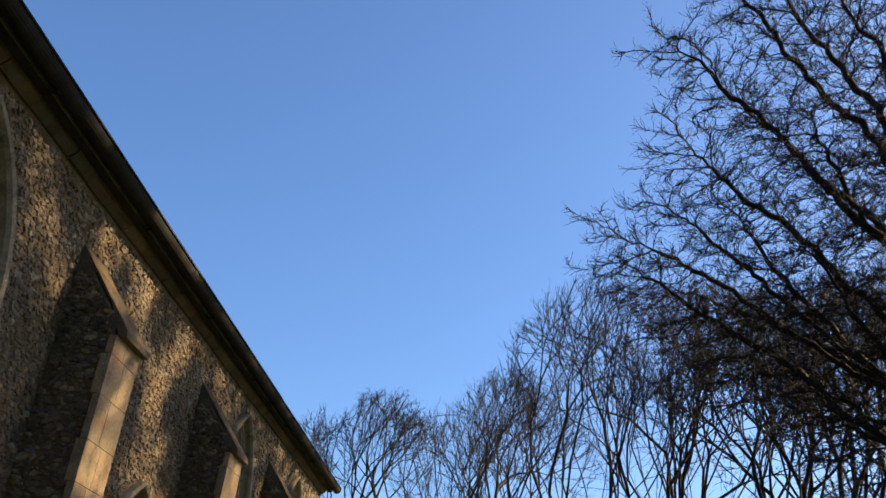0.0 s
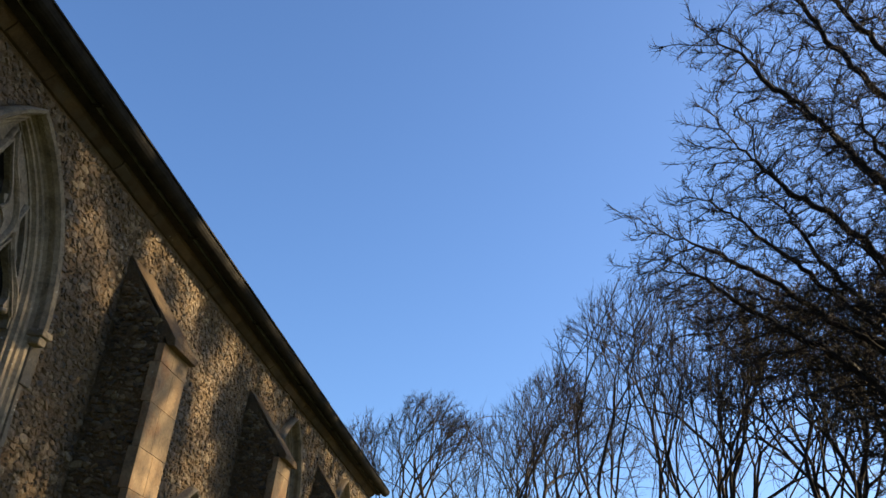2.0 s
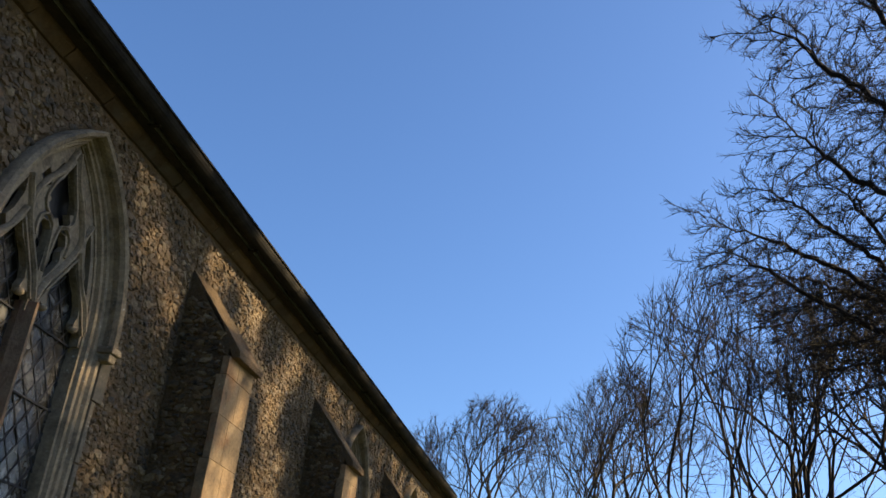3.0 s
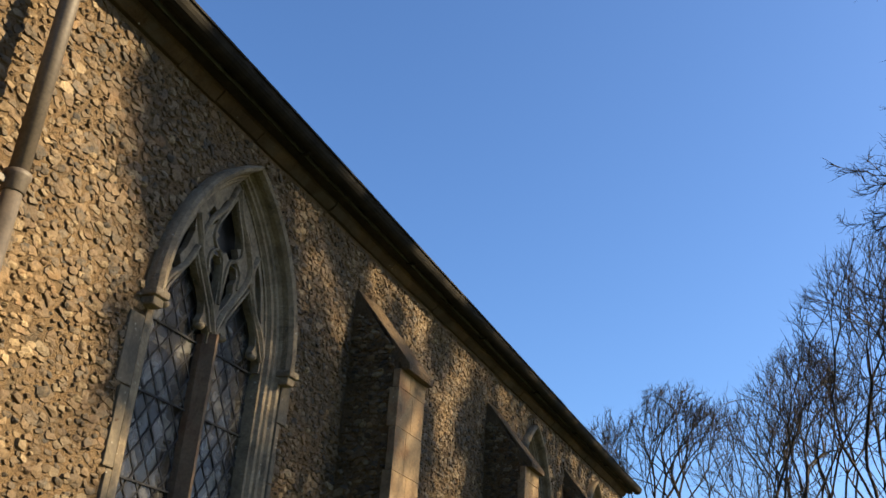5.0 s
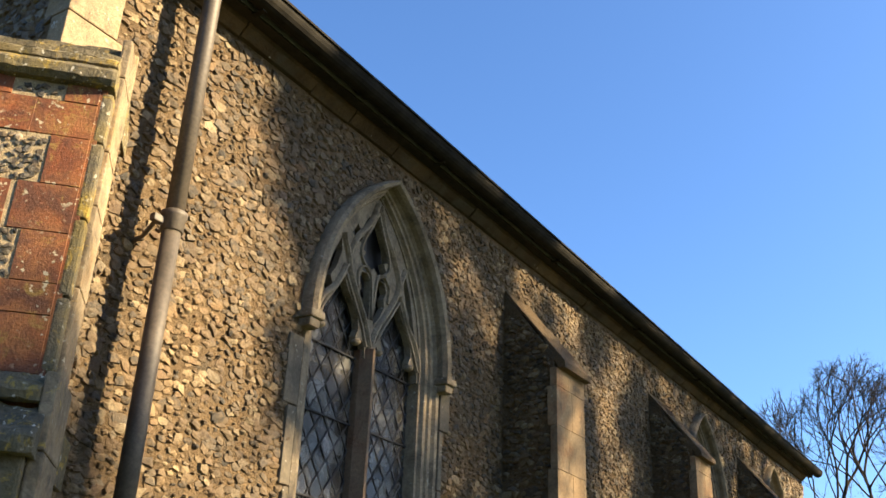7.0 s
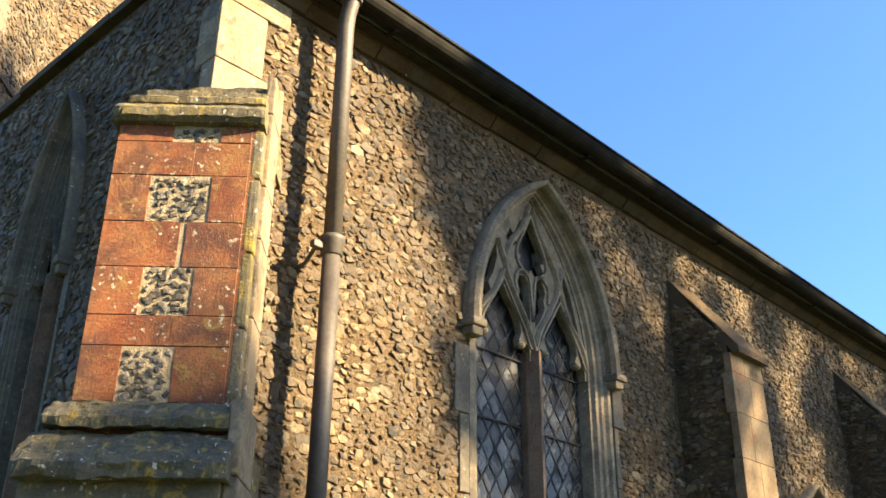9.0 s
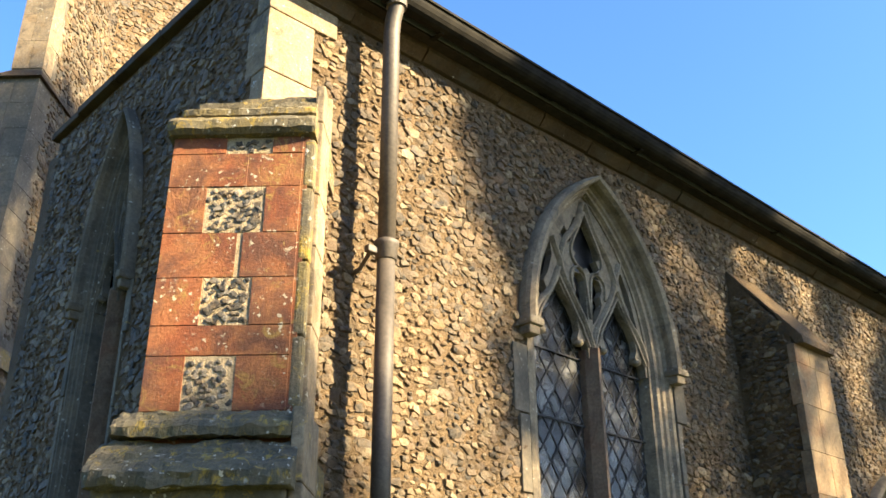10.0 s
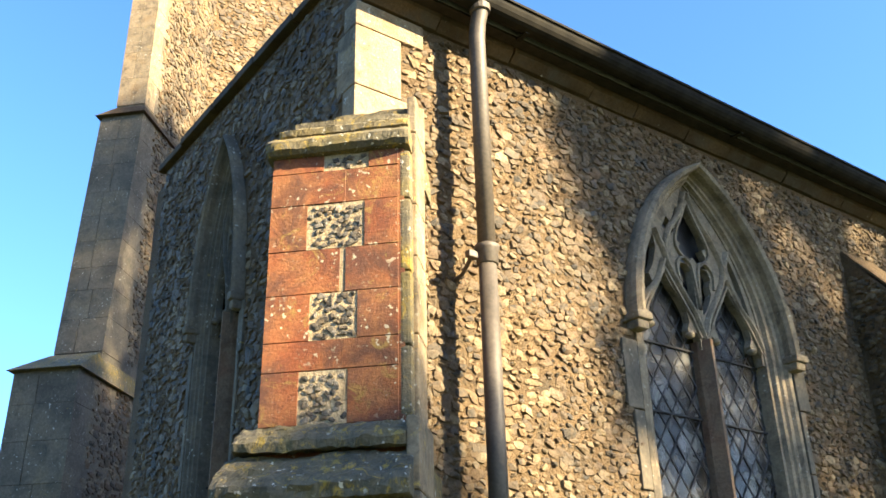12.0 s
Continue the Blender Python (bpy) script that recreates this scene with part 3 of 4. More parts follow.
def build_door(cy):
    th = thing("door_1", "dark plank door in a moulded pointed stone arch", "door", kind="structure", at=(0, cy, -DOOR_DROP))
    f = along_wall
    base = DOOR_DROP + 0.02
    for name, prof, low in (("moulded_surround", [(0.690, 0.0), (0.690, 0.010), (0.650, 0.012), (0.630, -0.03), (0.600, -0.035), (0.580, -0.08), (0.550, -0.085), (0.545, -0.30), (0.690, -0.30)], base),
                            ("hood_mould", [(0.655, -0.01), (0.655, 0.055), (0.672, 0.085), (0.705, 0.095), (0.728, 0.075), (0.737, 0.045), (0.737, -0.01)], SPRING)):
        bm = bmesh.new()
        rings = [[bm.verts.new(f(u, v, d)) for u, v in arch(q, low)] for q, d in prof]
        for p, q in zip(rings, rings[1:]):
            for i in range(len(p) - 1):
                bm.faces.new((p[i], p[i + 1], q[i + 1], q[i]))
        part(name, bm, PALE_STONE, th)
    n = 6
    for i in range(n):
        u0, u1 = -0.54 + 1.08 * i / n, -0.54 + 1.08 * (i + 1) / n
        top = min(max(v for u, v in arch(0.556, SPRING, 30) if abs(u) >= min(abs(u0), abs(u1)) - 0.03), 4.45)
        bm = bmesh.new()
        add_box(bm, -0.24, -0.19, u0 + 0.003, u1 - 0.003, base, top, 0.006)
        part("plank", bm, TIMBER, th)


build_door(DOOR_Y)

LABEL_WIN = "two-light pointed window with flowing stone tracery and leaded diamond panes"
for i, cy in enumerate(WINDOW_Y):
    build_window("window_%d" % (i + 1), LABEL_WIN, i == 0, pose(0, cy, 0), PALE_STONE)
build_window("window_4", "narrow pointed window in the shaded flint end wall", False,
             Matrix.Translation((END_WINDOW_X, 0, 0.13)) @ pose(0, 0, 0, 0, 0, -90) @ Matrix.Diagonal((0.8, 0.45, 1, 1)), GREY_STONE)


# ---- buttresses of the long wall ----
def build_buttress(y0):
    th = thing("wall_buttress", "flint buttress with pale stone front and sloping stone weathering", "buttress", "buttresses along the wall", at=(0, y0, 0))
    w, d = BUTTRESS_W, BUTTRESS_D
    rnd = random.Random(4)
    bm = bmesh.new()
    prof = [(0, -0.3), (d - 0.03, -0.3), (d - 0.03, 3.835), (0, 4.415)]
    a = [bm.verts.new((x, 0.015, z)) for x, z in prof]
    b = [bm.verts.new((x, w - 0.015, z)) for x, z in prof]
    bm.faces.new(a)
    bm.faces.new(b[::-1])
    for i in range(4):
        j = (i + 1) % 4
        bm.faces.new((a[i], b[i], b[j], a[j]))
    part("core", bm, MORTAR, th)
    z = 0.0
    k = 0
    while z < 3.72:
        h = min(rnd.uniform(0.26, 0.36), 3.745 - z)
        ret = 0.17 if k % 2 else 0.12
        bm = bmesh.new()
        add_box(bm, d - ret * 0.45, d, -0.004, 0.19 + 0.06 * (k % 2), z + 0.001, z + h - 0.001, 0.004)
        part("quoin", bm, BUFF_STONE, th)
        bm = bmesh.new()
        add_box(bm, d - ret, d, 0.192 + 0.06 * (k % 2), w + 0.004, z + 0.001, z + h - 0.001, 0.004)
        part("quoin", bm, BUFF_STONE, th)
        z += h
        k += 1
    # sloping weathering in three stones
    n = 3
    for i in range(n):
        t0, t1 = i / n, (i + 1) / n
        bm = bmesh.new()
        x0, x1 = -0.01 + (d + 0.07) * t0, -0.01 + (d + 0.07) * t1 - 0.004
        za, zb = 4.45 - 0.66 * t0, 4.45 - 0.66 * t1
        th0 = 0.022
        pr = [(x0, za), (x1, zb), (x1, zb - th0), (x0, za - th0)]
        if i == n - 1:
            pr = [(x0, za), (x1, zb), (x1 + 0.005, zb - 0.05), (x1 - 0.05, zb - 0.05), (x0, za - th0)]
        a = [bm.verts.new((x, 0.018, z)) for x, z in pr]
        b = [bm.verts.new((x, w + 0.004, z)) for x, z in pr]
        bm.faces.new(a)
        bm.faces.new(b[::-1])
        for q in range(len(pr)):
            j = (q + 1) % len(pr)
            bm.faces.new((a[q], b[q], b[j], a[j]))
        part("weathering_stone", bm, MORTAR, th)
    return th


first_buttress = build_buttress(BUTTRESS_Y[0])


# ---- corner buttress with red facing and flushwork ----
def build_corner_buttress():
    th = thing("corner_buttress", "diagonal corner buttress faced with red blocks and flint flushwork squares", "buttress")
    th.matrix_basis = pose(0, 0, 0, 0, 0, -45)       # local x points out of the corner, local y along its face
    f = along_wall
    P = 0.235                                         # face of the upper stage, out from the corner
    rnd = random.Random(17)
    bm = bmesh.new()
    add_box(bm, -0.30, P - 0.006, -0.296, 0.285, 2.3, 3.80)
    part("core", bm, RED_STONE, th)
    # stone arris beside the red face
    for side in (1,):
        z = 2.56
        k = 0
        while z < 3.74:
            h = min(rnd.uniform(0.24, 0.34), 3.745 - z)
            u0, u1 = sorted((side * 0.262, side * 0.312))
            bm = bmesh.new()
            add_box(bm, P - (0.13 if k % 2 else 0.17), P - 0.004, u0, u1, z + 0.002, z + h - 0.003, 0.014)
            part("arris_stone", bm, LICHEN_STONE, th)
            z += h
            k += 1
    z = 2.552
    while z < 4.02:
        h = min(rnd.uniform(0.24, 0.40), 4.06 - z)
        bm = bmesh.new()
        add_box(bm, -0.02 + rnd.uniform(-0.02, 0.01), P - 0.060, 0.29, 0.330, z + 0.002, z + h - 0.002, 0.008)
        part("side_stone", bm, GOLD_STONE, th, "golden lichened side stone")
        z += h
    # red blocks, course by course, round the flushwork squares
    blocks = [(-0.30, 0.26, 3.675, 3.755, ((-0.07, 0.13),)),
              (-0.30, 0.26, 3.515, 3.672, ()),
              (-0.30, 0.26, 3.300, 3.512, ((-0.135, 0.115),)),
              (-0.30, 0.26, 3.100, 3.297, ((0.012, 0.036),)),
              (-0.30, 0.26, 2.895, 3.097, ((-0.110, 0.090),)),
              (-0.30, 0.26, 2.770, 2.892, ()),
              (-0.30, 0.26, 2.550, 2.767, ((-0.145, 0.055),))]
    panels = []
    for u0, u1, z0, z1, gaps in blocks:
        xs = [u0]
        for a, b in gaps:
            xs += [a, b]
            panels.append((a, b, z0, z1))
        xs.append(u1)
        spans = list(zip(xs[::2], xs[1::2])) if gaps else [(u0, 0.03), (0.03, u1)] if rnd.random() < 0.7 else [(u0, u1)]
        for a, b in spans:
            bm = bmesh.new()
            add_box(bm, P - 0.10, P + rnd.uniform(-0.002, 0.001), a + 0.0003, b - 0.0003, z0 + 0.0003, z1 - 0.0003, 0.0014)
            part("red_block", bm, RED_STONE, th, "weathered red facing block")
    for a, b, z0, z1 in panels:
        bm = bmesh.new()
        add_box(bm, P - 0.10, P - 0.004, a, b, z0, z1)
        bed = part("flushwork_panel", bm, PALE_MORTAR, th, "square flushwork panel bedded in pale mortar")
        fr = random.Random(int(z0 * 100))
        for u, v in flint_spots(a + 0.010, b - 0.010, z0 + 0.010, z1 - 0.010, 0.036, 0.027, fr, None):
            ob = new("flint", fr.choice(KNAPPED))
            ob.parent = bed
            k = fr.uniform(0.75, 1.35)
            ob.matrix_basis = Matrix.LocRotScale((P - 0.004, u, v), Euler((fr.gauss(0, 0.7), 0, 0)), (fr.uniform(0.6, 1.3), k, k))
    def slab(name, prof, u0, u1, label, rough=1.0, mat=None):
        """A worn stone with the profile (out, height), from u0 to u1 along the face."""
        bm = bmesh.new()
        fine = []
        ring = [(-0.3, prof[0][1]), *prof, (-0.3, prof[-1][1])]
        for (x0, z0), (x1, z1) in zip(ring, ring[1:]):
            cuts = max(1, int(math.hypot(x1 - x0, z1 - z0) / 0.02)) if min(x0, x1) > -0.2 else 3
            fine += [(x0 + (x1 - x0) * q / cuts, z0 + (z1 - z0) * q / cuts) for q in range(cuts)]
        fine.append(ring[-1])
        n = int((u1 - u0) / 0.014)
        rows = []
        for r in range(n + 1):
            u = u0 + (u1 - u0) * r / n
            worn = 0.012 * (math.exp(-(u - u0) / 0.018) + math.exp(-(u1 - u) / 0.018))
            row = []
            for x, z in fine:
                co = Vector((x - worn, u, z))
                k = Vector((x, u * 0.6, z * 1.6)) + Vector((0, 0, prof[0][1] * 7))
                co += (noise.noise_vector(k * 9) * 0.005 + noise.noise_vector(k * 22) * 0.005 + noise.noise_vector(k * 55) * 0.005) * rough * Vector((1, 0.4, 0.8))
                row.append(bm.verts.new(co))
            rows.append(row)
        for p, q in zip(rows, rows[1:]):
            for g in range(len(p) - 1):
                bm.faces.new((p[g], p[g + 1], q[g + 1], q[g]))
        bm.faces.new(rows[0])
        bm.faces.new(rows[-1][::-1])
        part(name, bm, mat or LICHEN_STONE, th, label)

    # moulded cap: a rounded lip with thin worn slabs stepping back above it
    cap = "mossy moulded cap stone"
    slab("cap_stone", [(P - 0.02, 3.752), (P + 0.030, 3.756), (P + 0.052, 3.775), (P + 0.055, 3.812), (P + 0.035, 3.838), (P - 0.01, 3.850)], -0.325, 0.312, cap)
    slab("cap_stone", [(P - 0.02, 3.852), (P + 0.008, 3.868), (P + 0.012, 3.895), (P - 0.01, 3.912)], -0.285, 0.305, cap)
    slab("cap_stone", [(P - 0.06, 3.914), (P - 0.032, 3.926), (P - 0.032, 3.955), (P - 0.06, 3.964)], -0.235, 0.300, cap)
    slab("cap_stone", [(P - 0.10, 3.966), (P - 0.080, 3.975), (P - 0.080, 4.004), (P - 0.10, 4.010)], -0.06, 0.295, cap)
    slab("cap_stone", [(P - 0.15, 4.012), (P - 0.130, 4.020), (P - 0.130, 4.046), (P - 0.15, 4.052)], 0.13, 0.290, cap)
    # two thick ledge stones over the lower stage
    ledge = "thick mossy sloping ledge stone"
    slab("ledge_stone", [(P + 0.02, 2.442), (P + 0.083, 2.438), (P + 0.092, 2.470), (P + 0.074, 2.490), (P - 0.005, 2.552)], -0.37, 0.30, ledge, 2.1)
    slab("ledge_stone", [(P + 0.09, 2.235), (P + 0.172, 2.238), (P + 0.185, 2.290), (P + 0.160, 2.318), (P + 0.035, 2.425)], -0.41, 0.33, ledge, 2.4)
    z = 1.60
    while z < 2.54:
        h = min(rnd.uniform(0.20, 0.30), 2.55 - z)
        bm = bmesh.new()
        add_box(bm, -0.02, P + (0.06 if z < 2.3 else 0.01) + rnd.uniform(-0.01, 0.01), 0.302, 0.352, z + 0.002, z + h - 0.002, 0.010)
        part("side_stone", bm, GOLD_STONE, th, "golden lichened side stone")
        z += h
    bm = bmesh.new()
    add_box(bm, -0.3, P + 0.10, -0.40, 0.30, -0.3, 2.245, 0.012)
    part("lower_stage", bm, LICHEN_STONE, th)
    # corner quoins of the wall above the cap and beside the end wall
    q = thing("corner_quoins", "golden dressed quoin stones at the wall corner", "quoins", kind="structure")
    z = 3.98
    k = 0
    while z < 4.78:
        h = min((0.30, 0.36, 0.26)[k % 3], 4.795 - z)
        ly, lx = ((0.40, 0.10), (0.26, 0.16))[k % 2]
        bm = bmesh.new()
        add_box(bm, -lx, 0.018, -0.012, ly, z + 0.003, z + h - 0.003, 0.008)
        part("quoin", bm, GOLD_STONE, q)
        z += h
        k += 1


# ---- flint cobbles ----
def flint_shapes(rnd, count=22):
    shapes = []
    for _ in range(count):
        m = 7
        ang = sorted((i + rnd.uniform(-0.3, 0.3)) * math.tau / m for i in range(m))
        rad = [rnd.uniform(0.60, 1.25) for _ in ang]
        tilt = (rnd.uniform(-0.38, 0.38), rnd.uniform(-0.38, 0.38))
        vs = [(r * math.cos(a), r * math.sin(a), -0.25) for a, r in zip(ang, rad)]
        top = [(r * 0.80 * math.cos(a + 0.1), r * 0.80 * math.sin(a + 0.1)) for a, r in zip(ang, rad)]
        vs += [(x, y, 0.72 + x * tilt[0] + y * tilt[1] + rnd.uniform(-0.16, 0.16)) for x, y in top]
        vs.append((rnd.uniform(-0.2, 0.2), rnd.uniform(-0.2, 0.2), 0.85 + rnd.uniform(-0.15, 0.25)))
        shapes.append(np.array(vs))
    fs = []
    for i in range(7):
        j = (i + 1) % 7
        fs += [(i, j, 7 + j), (i, 7 + j, 7 + i), (7 + i, 7 + j, 14)]
    return shapes, np.array(fs)


SHAPES, SHAPE_FACES = flint_shapes(random.Random(2))


def flint_spots(u0, u1, v0, v1, su, sv, rnd, allowed):
    spots = []
    v = v0 + sv * 0.5
    row = 0
    while v < v1:
        u = u0 + su * (0.25 if row % 2 else 0.75)
        while u < u1:
            uu, vv = u + rnd.uniform(-0.32, 0.32) * su, v + rnd.uniform(-0.32, 0.32) * sv
            if u0 <= uu <= u1 and v0 <= vv <= v1 and (allowed is None or allowed(uu, vv)):
                spots.append((uu, vv))
            u += su * rnd.uniform(0.82, 1.15)
        v += sv
        row += 1
    return spots


def flint_field(u0, u1, v0, v1, su, sv, to3d, depth, proud, rnd, allowed, size=0.66):
    spots = flint_spots(u0, u1, v0, v1, su, sv, rnd, allowed)
    o = np.array(to3d(0, 0, 0))
    au, av, ad = (np.array(to3d(*e)) - o for e in ((1, 0, 0), (0, 1, 0), (0, 0, 1)))
    allv, allf = [], []
    for i, (u, v) in enumerate(spots):
        s = SHAPES[rnd.randrange(len(SHAPES))]
        t = rnd.gauss(0, 0.28)
        c, sn = math.cos(t), math.sin(t)
        k = rnd.choice((0.4, 0.5, 0.65, 0.8, 0.95, 1.05, 1.25))
        if rnd.random() < 0.10:
            k *= 1.4
        a, b = su * size * k * rnd.uniform(0.85, 1.2), sv * size * k * rnd.uniform(0.8, 1.15)
        p, q = s[:, 0] * a, s[:, 1] * b
        du, dv = p * c - q * sn, p * sn + q * c
        dd = depth + s[:, 2] * proud * rnd.uniform(0.5, 1.45)
        allv.append(o + (u + du)[:, None] * au + (v + dv)[:, None] * av + dd[:, None] * ad)
        allf.append(SHAPE_FACES + 15 * i)
    if not allv:
        return [], []
    return np.concatenate(allv), np.concatenate(allf)


PALE_MORTAR = rough_stone("pale_flushwork_mortar", [(0.3, (0.266, 0.210, 0.126)), (0.6, (0.350, 0.294, 0.196))], fine=90, broad=6, relief=0.9)
DARK_FLINT = flint_material("knapped_flint", True)
for e in DARK_FLINT.node_tree.nodes:
    if e.type == "VALTORGB" and len(e.color_ramp.elements) == 7:
        for el, c in zip(e.color_ramp.elements, (0.03, 0.10, 0.05, 0.22, 0.07, 0.30, 0.04)):
            el.color = (c, c * 0.98, c * 0.95, 1)
KNAPPED = []
for s in SHAPES[:10]:
    kme = bpy.data.meshes.new("flint")
    kco = s * np.array((0.019, 0.0145, 0.008))
    kme.from_pydata([tuple(x) for x in np.stack([kco[:, 2], kco[:, 0], kco[:, 1]], 1)], [], [tuple(int(i) for i in t) for t in SHAPE_FACES])
    kme.materials.append(DARK_FLINT)
    KNAPPED.append(kme)
build_corner_buttress()


def on_long_wall(u, v):
    if v > 4.77:
        return False
    if u < 0.28:
        return False
    for cy in WINDOW_Y:
        if in_arch(u - cy, v, 0.755, SILL - 0.12) or (v < SPRING and abs(u - cy) < 0.75 and v > SILL - 0.12):
            return False
    if in_arch(u - DOOR_Y, v + DOOR_DROP, 0.755, 0):
        return False
    for by in BUTTRESS_Y:
        if by - 0.01 < u < by + BUTTRESS_W + 0.01 and v < 4.45:
            return False
    return True


NEAR = (1.00, 1.60, 3.20, 4.05)       # stretch of the wall whose cobbles are single pieces


def in_near(u, v):
    return NEAR[0] < u < NEAR[1] and NEAR[2] < v < NEAR[3]


def build_flints():
    wall = bpy.data.objects["wall_south"]
    rnd = random.Random(77)
    v, q = flint_field(0.02, 7.6, 0.05, 4.79, 0.054, 0.036, along_wall, -0.003, 0.016, rnd, lambda a, b: on_long_wall(a, b) and not in_near(a, b))
    tagged(array_part("flint_cobbles", v, q, FLINT, wall, flat=True), kind="stuff")
    v, q = flint_field(7.6, LENGTH, 0.05, 4.79, 0.066, 0.046, along_wall, -0.003, 0.018, rnd, on_long_wall)
    tagged(array_part("flint_cobbles", v, q, FLINT, wall, flat=True), kind="stuff")
    meshes = []
    for s in SHAPES:
        me = bpy.data.meshes.new("flint")
        co = s * np.array((0.054 * 0.60, 0.036 * 0.60, 0.016))
        me.from_pydata([tuple(x) for x in np.stack([co[:, 2], co[:, 0], co[:, 1]], 1)], [], [tuple(int(i) for i in t) for t in SHAPE_FACES])
        me.materials.append(FLINT_ONE)
        meshes.append(me)
    for u, w in flint_spots(NEAR[0], NEAR[1], NEAR[2], NEAR[3], 0.054, 0.036, random.Random(78), lambda a, b: on_long_wall(a, b))[:300]:
        ob = new("flint", rnd.choice(meshes))
        ob.parent = wall
        k = rnd.choice((0.6, 0.8, 1.0, 1.1, 1.3, 1.6))
        ob.matrix_basis = Matrix.LocRotScale((-0.004, u, w), Euler((rnd.gauss(0, 0.28), 0, 0)), (rnd.uniform(0.5, 1.45), k, k))
    end = bpy.data.objects["wall_west"]

    def on_end(a, b):
        return not (in_arch((a - END_WINDOW_X) / 0.45, b - 0.13, 0.78, SILL - 0.1)) and b < 5.05 and not (a > -0.13)
    v, q = flint_field(-WIDTH, -0.1, 0.05, 5.06, 0.060, 0.034, end_face, -0.003, 0.014, rnd, on_end)
    tagged(array_part("flint_cobbles", v, q, FLINT, end, flat=True), kind="stuff")
    # buttress sides
    v, q = flint_field(0.01, BUTTRESS_D - 0.07, 0.05, 4.2, 0.058, 0.034, lambda a, b, d: Vector((a, -d, b)), -0.015, 0.016, rnd,
                       lambda a, b: b < 4.38 - a * 1.3)
    tagged(array_part("flint_cobbles", v, q, FLINT, first_buttress, flat=True), kind="stuff")
    # right flank of the corner buttress
    cb = bpy.data.objects["corner_buttress"]
    v, q = flint_field(-0.28, 0.06, 2.35, 3.95, 0.05, 0.038, lambda a, b, d: Vector((a, d, b)), 0.285, 0.018, rnd, None)
    tagged(array_part("flint_cobbles", v, q, FLINT, cb, flat=True), kind="stuff")


build_flints()
for y0 in BUTTRESS_Y[1:]:
    copy_thing(first_buttress, pose(0, y0, 0))


# ---- church tower beyond the aisle ----
def build_tower():
    th = thing("church_tower", "tall flint church tower with stone-dressed stepped buttress", "tower")

    def prism(name, foot, head, z0, z1, mat, parent, label=""):
        bm = bmesh.new()
        a = [bm.verts.new((x, y, z0)) for x, y in foot]
        b = [bm.verts.new((x, y, z1)) for x, y in head]
        bm.faces.new(a[::-1])
        bm.faces.new(b)
        for i in range(len(a)):
            j = (i + 1) % len(a)
            bm.faces.new((a[i], a[j], b[j], b[i]))
        return part(name, bm, mat, parent, label)

    body = prism("tower_wall", [(-10.6, 1.87), (-7.15, 1.87), (-7.15, 6.2), (-10.6, 6.2)], [(-10.6, 1.87), (-7.15, 1.87), (-7.15, 6.2), (-10.6, 6.2)], -0.3, 15.0, MORTAR, th)
    rnd = random.Random(6)
    c = math.sqrt(0.5)
    corner = Vector((-6.02, 0.74))

    def diag(q, left, right, back=1.9):
        """Footprint of the diagonal buttress whose face stands q out from the upper face, from left to right of its flank."""
        o = corner + Vector((c, -c)) * q
        s = Vector((-c, -c))
        n = Vector((-c, c))
        return [tuple(o + s * left), tuple(o - s * right), tuple(o - s * right + n * (back + q)), tuple(o + s * left + n * (back + q))]

    prism("buttress_lower", diag(0.60, 0.66, 0.02), diag(0.56, 0.64, 0.0), -0.3, 4.50, GREY_STONE, th)
    prism("string_course", diag(0.64, 0.70, 0.05), diag(0.22, 0.53, -0.01), 4.47, 4.74, LICHEN_STONE, th)
    prism("buttress_middle", diag(0.20, 0.51, 0.0), diag(0.0, 0.50, 0.0), 4.55, 7.70, GREY_STONE, th)
    prism("offset_stone", diag(0.06, 0.56, 0.04), diag(0.0, 0.36, 0.0), 7.69, 7.80, BROWN_STONE, th)
    prism("buttress_upper", diag(0.0, 0.34, 0.0), diag(-0.05, 0.32, 0.0), 7.78, 15.0, GREY_STONE, th)
    for z0, z1, q0, q1, w, mat in ((4.76, 7.68, 0.19, 0.0, 0.505, GREY_STONE), (7.82, 14.5, 0.0, -0.05, 0.335, GOLD_STONE), (0.1, 4.45, 0.60, 0.56, 0.65, GREY_STONE)):
        z = z0
        k = 0
        while z < z1 - 0.1:
            h = min(rnd.uniform(0.26, 0.40), z1 - z)
            qa = q0 + (q1 - q0) * (z - z0) / (z1 - z0)
            qb = q0 + (q1 - q0) * (z + h - z0) / (z1 - z0)
            cut = w * rnd.uniform(0.35, 0.65)
            for l0, l1 in ((w + 0.006, cut + 0.004), (cut - 0.004, -0.008)):
                foot = diag(qa + 0.010, l0, -l1, 0.22 + 0.12 * (k % 2))
                head = diag(qb + 0.010, l0, -l1, 0.22 + 0.12 * (k % 2))
                prism("dressed_stone", foot, head, z + 0.002, z + h - 0.002, mat, th)
            z += h
            k += 1
    flank = lambda u, v, d: Vector((corner.x - c * u + c * d, corner.y + c * u + c * d, v))
    sets = [(lambda u, v, d: Vector((-7.15 + d, u, v)), 1.9, 6.2, 4.5, 13.5, None), (flank, 0.30, 1.62, 4.8, 13.5, None), (flank, -0.25, 1.6, 1.5, 4.45, None)]
    for fn, u0, u1, v0, v1, ok in sets:
        v, q = flint_field(u0, u1, v0, v1, 0.085, 0.055, fn, 0.0, 0.018, rnd, ok)
        tagged(array_part("flint_cobbles", v, q, FLINT, th, flat=True), kind="stuff")


build_tower()


